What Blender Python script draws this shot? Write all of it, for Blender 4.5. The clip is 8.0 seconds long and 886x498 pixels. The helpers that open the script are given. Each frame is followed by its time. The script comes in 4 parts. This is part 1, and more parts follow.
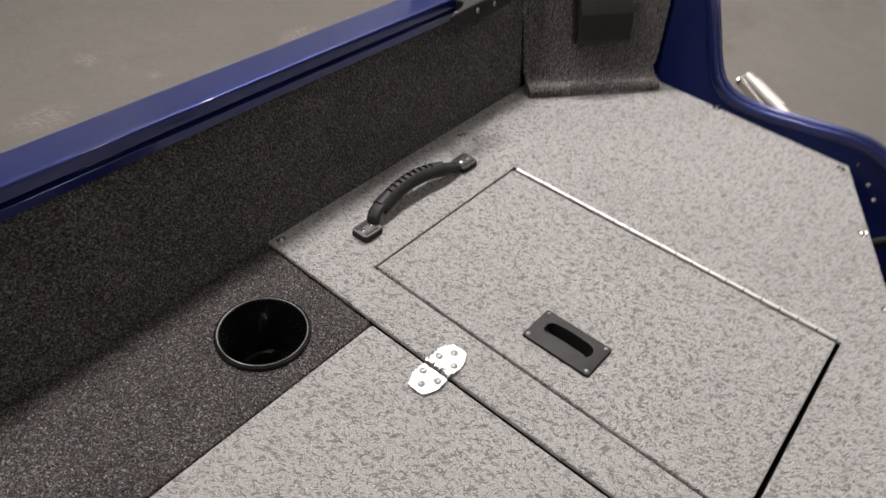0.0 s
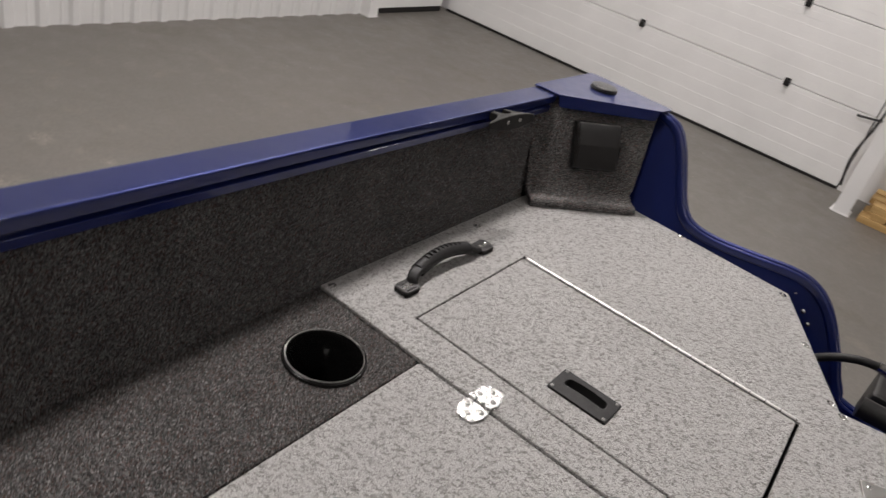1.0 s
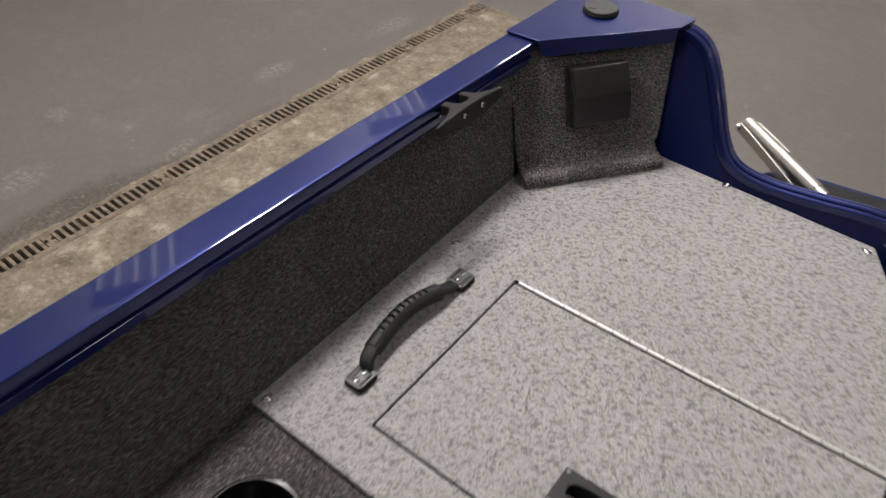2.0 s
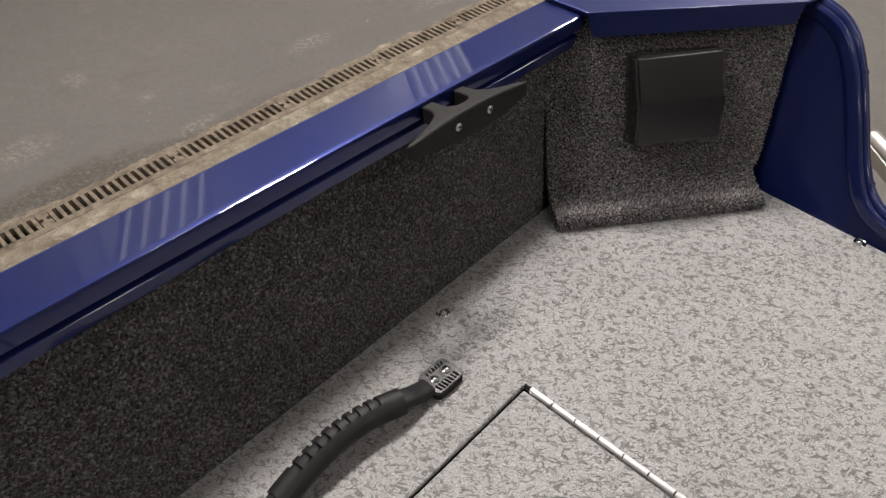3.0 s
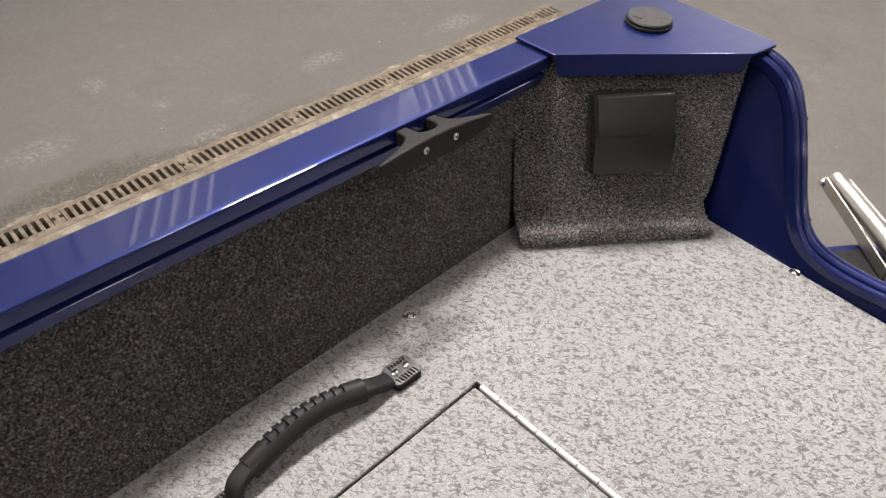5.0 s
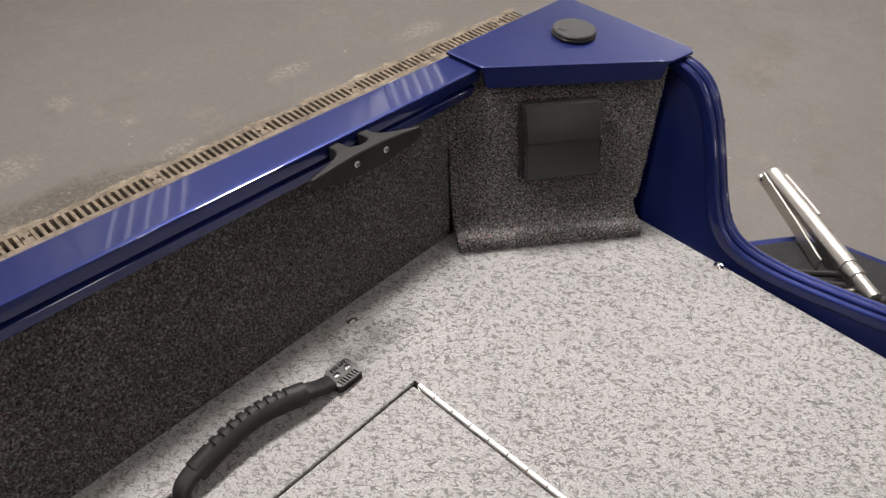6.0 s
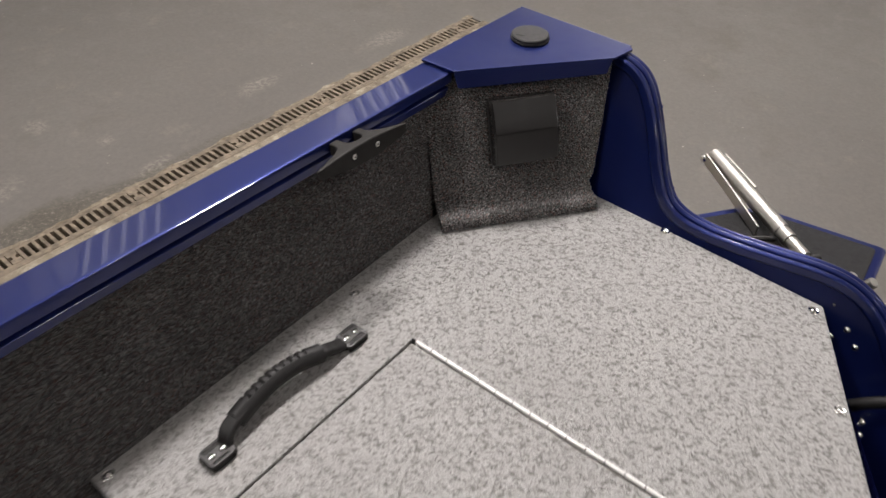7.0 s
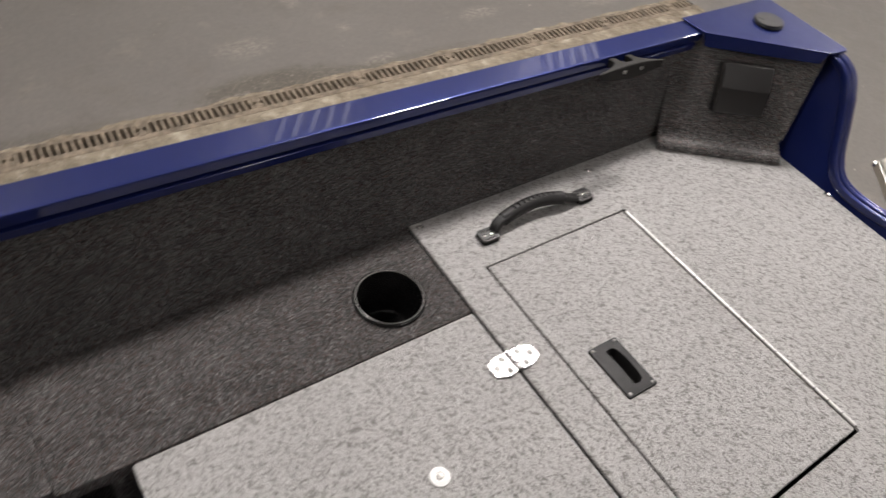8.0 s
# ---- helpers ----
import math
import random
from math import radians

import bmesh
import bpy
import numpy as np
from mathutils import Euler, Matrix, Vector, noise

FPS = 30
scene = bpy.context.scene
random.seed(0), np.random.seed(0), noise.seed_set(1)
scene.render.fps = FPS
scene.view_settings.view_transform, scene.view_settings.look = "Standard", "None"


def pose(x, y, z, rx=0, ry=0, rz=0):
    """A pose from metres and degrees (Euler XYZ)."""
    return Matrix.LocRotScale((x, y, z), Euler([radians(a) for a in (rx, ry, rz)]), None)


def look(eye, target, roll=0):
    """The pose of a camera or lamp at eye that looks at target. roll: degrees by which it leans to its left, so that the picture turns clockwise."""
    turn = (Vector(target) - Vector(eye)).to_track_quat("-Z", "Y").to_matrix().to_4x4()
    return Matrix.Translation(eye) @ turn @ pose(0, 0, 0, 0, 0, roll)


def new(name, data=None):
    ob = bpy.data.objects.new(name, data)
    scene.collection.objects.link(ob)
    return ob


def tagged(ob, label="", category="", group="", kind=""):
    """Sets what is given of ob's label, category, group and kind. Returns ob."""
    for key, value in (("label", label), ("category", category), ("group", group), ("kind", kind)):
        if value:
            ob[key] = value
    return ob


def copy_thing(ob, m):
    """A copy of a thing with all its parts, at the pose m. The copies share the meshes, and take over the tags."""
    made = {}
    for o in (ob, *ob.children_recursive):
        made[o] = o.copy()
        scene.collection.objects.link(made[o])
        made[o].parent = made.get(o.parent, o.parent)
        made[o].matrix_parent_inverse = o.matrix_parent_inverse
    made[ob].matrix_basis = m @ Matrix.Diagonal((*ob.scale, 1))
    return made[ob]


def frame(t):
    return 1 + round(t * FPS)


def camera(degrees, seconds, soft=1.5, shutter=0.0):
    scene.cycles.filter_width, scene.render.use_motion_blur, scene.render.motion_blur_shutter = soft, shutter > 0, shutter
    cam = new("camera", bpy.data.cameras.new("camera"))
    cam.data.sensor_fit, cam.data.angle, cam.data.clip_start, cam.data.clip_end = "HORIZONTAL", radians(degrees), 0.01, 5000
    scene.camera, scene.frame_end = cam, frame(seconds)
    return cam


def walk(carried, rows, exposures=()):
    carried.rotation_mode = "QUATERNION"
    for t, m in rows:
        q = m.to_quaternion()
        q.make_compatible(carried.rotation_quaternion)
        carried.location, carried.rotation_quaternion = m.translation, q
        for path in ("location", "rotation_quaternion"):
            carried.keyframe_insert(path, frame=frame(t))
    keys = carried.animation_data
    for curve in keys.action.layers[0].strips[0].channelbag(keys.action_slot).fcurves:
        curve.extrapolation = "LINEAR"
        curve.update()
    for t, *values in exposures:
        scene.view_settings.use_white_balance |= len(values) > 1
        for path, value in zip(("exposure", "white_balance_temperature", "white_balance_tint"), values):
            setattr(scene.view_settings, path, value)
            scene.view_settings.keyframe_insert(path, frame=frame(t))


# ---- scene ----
cam = camera(61.06, 8.0, soft=1.4, shutter=0.42)
PATH = [
    (0, (0.4538, -0.4668, 0.6349), (-0.2569, 0.4700, -0.4502), 5.00),
    (0.2, (0.4349, -0.5314, 0.6404), (-0.2419, 0.4859, -0.3927), 9.79),
    (0.5, (0.4294, -0.6633, 0.6181), (-0.2598, 0.4386, -0.3150), 12.62),
    (0.7, (0.4209, -0.7005, 0.5929), (-0.2825, 0.4201, -0.3068), 15.53),
    (1, (0.4217, -0.7182, 0.6027), (-0.2649, 0.4801, -0.2052), 16.15),
    (1.2, (0.3925, -0.7144, 0.6448), (-0.2825, 0.4385, -0.2356), 10.50),
    (1.5, (0.3910, -0.6022, 0.7094), (-0.2840, 0.4576, -0.2810), 4.68),
    (1.7, (0.3747, -0.4950, 0.7246), (-0.2984, 0.5156, -0.3173), 3.22),
    (2.8, (0.2136, -0.0500, 0.5366), (-0.5553, 0.7773, -0.5967), 0.05),
    (3, (0.1962, -0.0422, 0.5261), (-0.5690, 0.8013, -0.5978), 1.08),
    (3.5, (0.1968, -0.0374, 0.5309), (-0.5763, 0.8021, -0.5905), 2.54),
    (4, (0.2122, -0.0460, 0.5501), (-0.5707, 0.7979, -0.5612), 3.46),
    (4.2, (0.2254, -0.0548, 0.5679), (-0.5652, 0.7868, -0.5396), 3.52),
    (5.3, (0.2829, -0.0625, 0.5827), (-0.5124, 0.7980, -0.5068), 3.25),
    (5.5, (0.2952, -0.0612, 0.5919), (-0.4900, 0.8077, -0.4983), 3.19),
    (6, (0.3193, -0.0502, 0.6071), (-0.4547, 0.8334, -0.4793), 2.55),
    (6.5, (0.3414, -0.0534, 0.6177), (-0.4250, 0.8532, -0.4549), 1.95),
    (7, (0.3849, -0.1563, 0.6721), (-0.3473, 0.7758, -0.4026), 1.39),
    (7.2, (0.4271, -0.2347, 0.7127), (-0.3379, 0.6591, -0.3716), 1.48),
    (7.3, (0.4507, -0.2820, 0.7270), (-0.3382, 0.5710, -0.3730), 1.77),
    (7.5, (0.4680, -0.3824, 0.7537), (-0.3149, 0.4517, -0.3649), 8.46),
    (7.7, (0.5097, -0.4619, 0.7892), (-0.3090, 0.3183, -0.3426), 7.94),
    (8, (0.5432, -0.5427, 0.8225), (-0.3060, 0.1655, -0.3339), 9.65),
]
EXPOSURES = [(0.0, -0.17), (0.5, -0.33), (1.0, -0.38), (1.5, -0.4), (3.0, -0.28), (3.5, -0.13), (4.0, 0.03), (5.5, 0.17), (6.0, 0.06), (6.5, -0.05), (7.0, -0.2), (7.5, -0.16), (8.0, -0.12)]
walk(cam, [(t, look(eye, target, roll)) for t, eye, target, roll in PATH], EXPOSURES)

# ---- world and lamps ----
FLOOR = -1.152         # garage floor below the aft deck's surface
CEILING = 3.75
HANG = 3.05            # height of the tube fixtures
TURN = -33             # the fixtures hang askew to the boat
world = bpy.data.worlds.new("world")
scene.world = world
world.use_nodes = True
world.node_tree.nodes["Background"].inputs[0].default_value = (0.8, 0.85, 1.0, 1)
world.node_tree.nodes["Background"].inputs[1].default_value = 0.03
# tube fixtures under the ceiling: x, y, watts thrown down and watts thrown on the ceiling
# those at x = 0.35, 2.5, 4.6 and 5.6 are unseen, added as fill
FIXTURES_AND_FILL = [(-3.5, 1.5, 0, 11), (-3.5, 4.0, 0, 11), (-3.5, -1.0, 0, 11), (-1.17, 1.5, 146, 0), (-1.17, -1.2, 46, 0), (-1.17, 4.0, 60, 0), (-1.35, -3.9, 4, 0), (0.35, -3.3, 8, 0), (2.5, 0.7, 13, 0), (2.3, 3.9, 26, 0), (4.6, -0.8, 0, 8), (5.6, 1.8, 30, 0)]


def lamp(x, y, watts):
    data = bpy.data.lights.new("tube_light", "AREA")
    data.shape, data.size, data.size_y, data.energy = "RECTANGLE", 0.5, 0.42, watts
    data.color = (1.0, 0.936, 0.918)
    ob = new("tube_light", data)
    ob.matrix_basis = pose(x, y, HANG - 0.16, 0, 0, TURN)
    return ob


def uplight(x, y, watts):
    """Added lamp over a fixture that brightens the ceiling mirrored in the gunwale."""
    ob = lamp(x, y, watts)
    ob.matrix_basis = pose(x, y, HANG + 0.02, 180, 0, TURN)
    return ob


for fx, fy, down, up in FIXTURES_AND_FILL:
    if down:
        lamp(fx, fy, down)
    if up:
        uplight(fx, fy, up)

# ---- materials ----
def nodes_of(name):
    m = bpy.data.materials.new(name)
    m.use_nodes = True
    nt = m.node_tree
    return m, nt, nt.nodes["Principled BSDF"]


def node(nt, kind, **values):
    n = nt.nodes.new(kind)
    for key, value in values.items():
        if key == "operation":
            n.operation = value
        elif key == "blend_type":
            n.blend_type = value
        elif key == "data_type":
            n.data_type = value
        elif key == "feature":
            n.feature = value
        else:
            n.inputs[key].default_value = value
    return n


def coords(nt, scale=(1, 1, 1), turn=(0, 0, 0)):
    geo = nt.nodes.new("ShaderNodeNewGeometry")
    mp = nt.nodes.new("ShaderNodeMapping")
    mp.inputs["Rotation"].default_value = [radians(a) for a in turn]
    mp.inputs["Scale"].default_value = scale
    first = nt.nodes.new("ShaderNodeVectorRotate")
    first.rotation_type = "EULER_XYZ"
    first.inputs["Rotation"].default_value = [radians(a) for a in turn]
    nt.links.new(geo.outputs["Position"], first.inputs["Vector"])
    mp.inputs["Rotation"].default_value = (0, 0, 0)
    nt.links.new(first.outputs[0], mp.inputs["Vector"])
    return mp.outputs[0]


def noise_of(nt, vec, scale, detail=3.0, rough=0.55, distortion=0.0):
    n = node(nt, "ShaderNodeTexNoise", Scale=scale, Detail=detail, Roughness=rough, Distortion=distortion)
    nt.links.new(vec, n.inputs["Vector"])
    return n.outputs["Fac"]


def ramp(nt, fac, stops):
    r = nt.nodes.new("ShaderNodeValToRGB")
    e = r.color_ramp.elements
    while len(e) < len(stops):
        e.new(0.5)
    for el, (p, c) in zip(e, stops):
        el.position = p
        el.color = (*c, 1) if len(c) == 3 else c
    nt.links.new(fac, r.inputs["Fac"])
    return r.outputs["Color"]


def grey(v):
    return (v, v, v)


def mix(nt, fac, a, b, how="MIX"):
    m = nt.nodes.new("ShaderNodeMix")
    m.data_type, m.blend_type = "RGBA", how
    for sock, val in ((m.inputs[0], fac), (m.inputs[6], a), (m.inputs[7], b)):
        if isinstance(val, (int, float)):
            sock.default_value = val
        elif isinstance(val, tuple):
            sock.default_value = (*val, 1)
        else:
            nt.links.new(val, sock)
    return m.outputs[2]


def calc(nt, op, a, b=0.0):
    m = nt.nodes.new("ShaderNodeMath")
    m.operation = op
    for sock, val in ((m.inputs[0], a), (m.inputs[1], b)):
        if isinstance(val, (int, float)):
            sock.default_value = val
        else:
            nt.links.new(val, sock)
    return m.outputs[0]


def bump(nt, bsdf, height, strength, distance):
    b = node(nt, "ShaderNodeBump", Strength=strength, Distance=distance)
    nt.links.new(height, b.inputs["Height"])
    nt.links.new(b.outputs[0], bsdf.inputs["Normal"])


def deck_vinyl():
    """Light grey woven marine carpet with short wriggling darker flecks."""
    m, nt, b = nodes_of("deck_carpet")
    def strokes(scale, turn, width, cut, detail):
        """Short wriggling lines: the level lines of one noise, broken up by another."""
        level = calc(nt, "ABSOLUTE", calc(nt, "SUBTRACT", noise_of(nt, coords(nt, scale, turn), 1.0, detail, 0.5, 0.6), 0.5))
        line = ramp(nt, level, [(width * 0.45, grey(1.0)), (width, grey(0.0))])
        kept = ramp(nt, noise_of(nt, coords(nt, [v * 0.9 for v in scale], (0, 0, turn[2] + 31)), 1.0, 1.0, 0.5), [(cut, grey(0.0)), (cut + 0.05, grey(1.0))])
        return calc(nt, "MULTIPLY", line, kept)
    thin = calc(nt, "MAXIMUM", strokes((104, 196, 160), (0, 0, -50), 0.066, 0.47, 1.0), calc(nt, "MULTIPLY", strokes((135, 200, 170), (0, 0, 12), 0.06, 0.53, 1.0), 0.8))
    pale = noise_of(nt, coords(nt, (460, 760, 600), (0, 0, -30)), 1.0, 2.0, 0.6, 0.6)
    base = ramp(nt, pale, [(0.28, (0.43, 0.421, 0.408)), (0.5, (0.57, 0.560, 0.545)), (0.72, (0.74, 0.730, 0.714))])
    broad = ramp(nt, noise_of(nt, coords(nt), 5.0, 3.0), [(0.3, grey(0.93)), (0.7, grey(1.0))])
    base = mix(nt, 1.0, base, broad, "MULTIPLY")
    dark = ramp(nt, noise_of(nt, coords(nt), 60.0, 2.0), [(0.35, (0.255, 0.245, 0.230)), (0.7, (0.35, 0.338, 0.320))])
    nt.links.new(mix(nt, thin, base, dark), b.inputs["Base Color"])
    b.inputs["Roughness"].default_value = 0.92
    b.inputs["Specular IOR Level"].default_value = 0.25
    fibre = noise_of(nt, coords(nt, (430, 760, 600), (0, 0, 62)), 1.0, 2.0, 0.6, 0.9)
    bump(nt, b, calc(nt, "SUBTRACT", fibre, calc(nt, "MULTIPLY", thin, 0.35)), 1.0, 0.0030)
    return m


def pile_carpet():
    """Charcoal loop pile, speckled black, grey and a little brown."""
    m, nt, b = nodes_of("charcoal_carpet")
    v = nt.nodes.new("ShaderNodeTexVoronoi")
    v.inputs["Scale"].default_value = 560
    nt.links.new(coords(nt), v.inputs["Vector"])
    sep = nt.nodes.new("ShaderNodeSeparateColor")
    nt.links.new(v.outputs["Color"], sep.inputs[0])
    col = ramp(nt, sep.outputs[0], [(0.0, (0.02, 0.019, 0.019)), (0.45, (0.09, 0.087, 0.086)), (0.85, (0.2, 0.194, 0.191)), (1.0, (0.38, 0.368, 0.362))])
    warm = mix(nt, calc(nt, "GREATER_THAN", sep.outputs[1], 0.86), col, (0.085, 0.05, 0.042))
    patch = ramp(nt, noise_of(nt, coords(nt), 14.0, 4.0), [(0.3, grey(0.72)), (0.7, grey(1.0))])
    nt.links.new(mix(nt, 1.0, warm, patch, "MULTIPLY"), b.inputs["Base Color"])
    b.inputs["Roughness"].default_value = 1.0
    b.inputs["Specular IOR Level"].default_value = 0.1
    b.inputs["Sheen Weight"].default_value = 0.12
    n = noise_of(nt, coords(nt), 330.0, 3.0, 0.7)
    bump(nt, b, calc(nt, "SUBTRACT", n, calc(nt, "MULTIPLY", v.outputs["Distance"], 0.6)), 0.9, 0.0025)
    return m


def blue_paint():
    """Metallic royal blue under clear lacquer."""
    m, nt, b = nodes_of("blue_metallic_paint")
    n = noise_of(nt, coords(nt), 6.0, 3.0)
    nt.links.new(ramp(nt, n, [(0.3, (0.0060, 0.0134, 0.090)), (0.7, (0.0078, 0.0168, 0.114))]), b.inputs["Base Color"])
    b.inputs["Metallic"].default_value = 0.45
    b.inputs["Specular IOR Level"].default_value = 0.2
    b.inputs["Coat Weight"].default_value = 0.8
    b.inputs["Coat Roughness"].default_value = 0.03
    fine = calc(nt, "ADD", noise_of(nt, coords(nt), 240.0, 2.0), calc(nt, "MULTIPLY", noise_of(nt, coords(nt, (1, 0.4, 1)), 22.0, 1.0), 9.0))
    nt.links.new(ramp(nt, noise_of(nt, coords(nt), 60.0, 4.0), [(0.3, grey(0.34)), (0.75, grey(0.42))]), b.inputs["Roughness"])
    bump(nt, b, fine, 0.02, 0.0005)
    return m


def plain(name, colour, rough, metal=0.0, spread=0.15, scale=40.0, relief=0.1, depth=0.0006, coat=0.0):
    """A surface with slight mottling in tone and gloss and a fine grain."""
    m, nt, b = nodes_of(name)
    n = noise_of(nt, coords(nt), scale, 4.0)
    lo, hi = [max(0.0, c * (1 - spread)) for c in colour], [min(1.0, c * (1 + spread)) for c in colour]
    nt.links.new(ramp(nt, n, [(0.3, tuple(lo)), (0.7, tuple(hi))]), b.inputs["Base Color"])
    nt.links.new(ramp(nt, noise_of(nt, coords(nt), scale * 2.7, 3.0), [(0.3, grey(max(0.02, rough - 0.07))), (0.7, grey(min(1, rough + 0.07)))]), b.inputs["Roughness"])
    b.inputs["Metallic"].default_value = metal
    b.inputs["Coat Weight"].default_value = coat
    bump(nt, b, noise_of(nt, coords(nt), scale * 12, 2.0), relief, depth)
    return m


def blot(nt, x, y, rx, ry, wobble, scale, hard=0.25):
    """A soft, ragged-edged spot on the floor, 0 to 1."""
    at = nt.nodes.new("ShaderNodeMapping")
    at.vector_type = "POINT"
    at.inputs["Scale"].default_value = (1 / rx, 1 / ry, 0)
    at.inputs["Location"].default_value = (-x / rx, -y / ry, 0)
    nt.links.new(coords(nt), at.inputs["Vector"])
    far = nt.nodes.new("ShaderNodeVectorMath")
    far.operation = "LENGTH"
    nt.links.new(at.outputs[0], far.inputs[0])
    d = calc(nt, "ADD", far.outputs["Value"], calc(nt, "MULTIPLY", calc(nt, "SUBTRACT", noise_of(nt, coords(nt), scale, 6.0, 0.7), 0.5), wobble))
    return ramp(nt, d, [(1.0 - hard, grey(1.0)), (1.0, grey(0.0))])


def floor_concrete():
    m, nt, b = nodes_of("painted_concrete")
    big = noise_of(nt, coords(nt), 0.9, 6.0, 0.6)
    mid = noise_of(nt, coords(nt), 7.0, 8.0, 0.7)
    grit = noise_of(nt, coords(nt), 55.0, 5.0, 0.7)
    col = ramp(nt, big, [(0.3, (0.142, 0.131, 0.117)), (0.7, (0.170, 0.157, 0.141))])
    col = mix(nt, ramp(nt, mid, [(0.45, grey(0.0)), (0.72, grey(0.6))]), col, (0.19, 0.177, 0.158))
    scuff = noise_of(nt, coords(nt, (1.4, 1.4, 1)), 2.6, 9.0, 0.75)
    col = mix(nt, ramp(nt, scuff, [(0.565, grey(0.0)), (0.70, grey(0.4))]), col, (0.26, 0.236, 0.194))
    stain = noise_of(nt, coords(nt, (0.8, 0.8, 1)), 2.1, 8.0, 0.68)
    col = mix(nt, ramp(nt, stain, [(0.55, grey(0.0)), (0.70, grey(0.6))]), col, (0.118, 0.102, 0.080))
    col = mix(nt, 1.0, col, ramp(nt, grit, [(0.3, grey(0.86)), (0.7, grey(1.08))]), "MULTIPLY")
    # clustered pale chips in the paint
    where = noise_of(nt, coords(nt), 1.9, 3.0)
    for size, limit in ((11.0, 0.055), (27.0, 0.07)):
        chips = nt.nodes.new("ShaderNodeTexVoronoi")
        chips.inputs["Scale"].default_value = size
        warped = nt.nodes.new("ShaderNodeVectorMath")
        warped.operation = "ADD"
        nt.links.new(coords(nt), warped.inputs[0])
        wob = nt.nodes.new("ShaderNodeTexNoise")
        wob.inputs["Scale"].default_value = 70.0
        small = nt.nodes.new("ShaderNodeVectorMath")
        small.operation = "SCALE"
        small.inputs["Scale"].default_value = 0.016
        nt.links.new(wob.outputs["Color"], small.inputs[0])
        nt.links.new(coords(nt), wob.inputs["Vector"])
        nt.links.new(small.outputs[0], warped.inputs[1])
        nt.links.new(warped.outputs[0], chips.inputs["Vector"])
        sep = nt.nodes.new("ShaderNodeSeparateColor")
        nt.links.new(chips.outputs["Color"], sep.inputs[0])
        reach = calc(nt, "MULTIPLY", calc(nt, "MULTIPLY", sep.outputs[1], limit), ramp(nt, where, [(0.42, grey(0.25)), (0.62, grey(1.6))]))
        spot = calc(nt, "MULTIPLY", calc(nt, "LESS_THAN", chips.outputs["Distance"], reach), calc(nt, "GREATER_THAN", sep.outputs[0], 0.72))
        col = mix(nt, spot, col, (0.43, 0.40, 0.345))
    # damp grit and crusts along the drain
    speck = noise_of(nt, coords(nt), 75.0, 6.0, 0.8)
    fine = ramp(nt, speck, [(0.36, (0.052, 0.045, 0.034)), (0.52, (0.098, 0.086, 0.066)), (0.61, (0.155, 0.137, 0.108)), (0.70, (0.46, 0.43, 0.36))])
    for x, y, rx, ry, amount in ((-2.075, 0.50, 0.125, 0.42, 0.8), (-2.035, 0.78, 0.065, 0.42, 0.55), (-2.02, 1.2, 0.05, 0.5, 0.4), (-2.06, -0.6, 0.09, 0.6, 0.5)):
        col = mix(nt, calc(nt, "MULTIPLY", blot(nt, x, y, rx, ry, 1.1, 9.0, 0.45), amount), col, fine)
    crust = ramp(nt, noise_of(nt, coords(nt), 46.0, 7.0, 0.75), [(0.45, grey(0.0)), (0.66, grey(0.7))])
    for x, y, rx, ry in ((-2.39, 0.53, 0.10, 0.17), (-2.075, 1.06, 0.05, 0.11), (-2.05, 0.36, 0.04, 0.09), (-2.38, 1.04, 0.05, 0.05), (-2.25, 1.75, 0.07, 0.16), (-2.12, 2.5, 0.08, 0.2), (-2.7, 0.9, 0.09, 0.06)):
        col = mix(nt, calc(nt, "MULTIPLY", blot(nt, x, y, rx, ry, 1.2, 12.0, 0.6), crust), col, (0.37, 0.34, 0.285))
    nt.links.new(col, b.inputs["Base Color"])
    nt.links.new(ramp(nt, mid, [(0.3, grey(0.30)), (0.7, grey(0.55))]), b.inputs["Roughness"])
    bump(nt, b, noise_of(nt, coords(nt), 60.0, 6.0, 0.7), 0.15, 0.002)
    return m


def stained_edge():
    """Raw, rust-stained concrete beside the drain."""
    m, nt, b = nodes_of("rust_stained_concrete")
    n = noise_of(nt, coords(nt), 11.0, 7.0, 0.7)
    col = ramp(nt, n, [(0.3, (0.12, 0.093, 0.063)), (0.44, (0.215, 0.178, 0.125)), (0.56, (0.27, 0.23, 0.168)), (0.66, (0.42, 0.37, 0.28))])
    flake = noise_of(nt, coords(nt), 48.0, 6.0, 0.75)
    col = mix(nt, ramp(nt, flake, [(0.56, grey(0.0)), (0.66, grey(0.7))]), col, (0.40, 0.37, 0.31))
    col = mix(nt, ramp(nt, flake, [(0.34, grey(0.7)), (0.46, grey(0.0))]), col, (0.10, 0.082, 0.06))
    nt.links.new(col, b.inputs["Base Color"])
    b.inputs["Roughness"].default_value = 0.85
    bump(nt, b, noise_of(nt, coords(nt), 70.0, 6.0, 0.75), 0.5, 0.004)
    return m


def wood():
    m, nt, b = nodes_of("pine_board")
    n = noise_of(nt, coords(nt, (2, 30, 30)), 1.0, 4.0)
    nt.links.new(ramp(nt, n, [(0.3, (0.42, 0.25, 0.09)), (0.7, (0.62, 0.42, 0.18))]), b.inputs["Base Color"])
    b.inputs["Roughness"].default_value = 0.7
    bump(nt, b, n, 0.2, 0.002)
    return m


def glow(name, colour, strength):
    m, nt, b = nodes_of(name)
    b.inputs["Emission Color"].default_value = (*colour, 1)
    b.inputs["Emission Strength"].default_value = strength
    b.inputs["Base Color"].default_value = (0.8, 0.8, 0.8, 1)
    return m


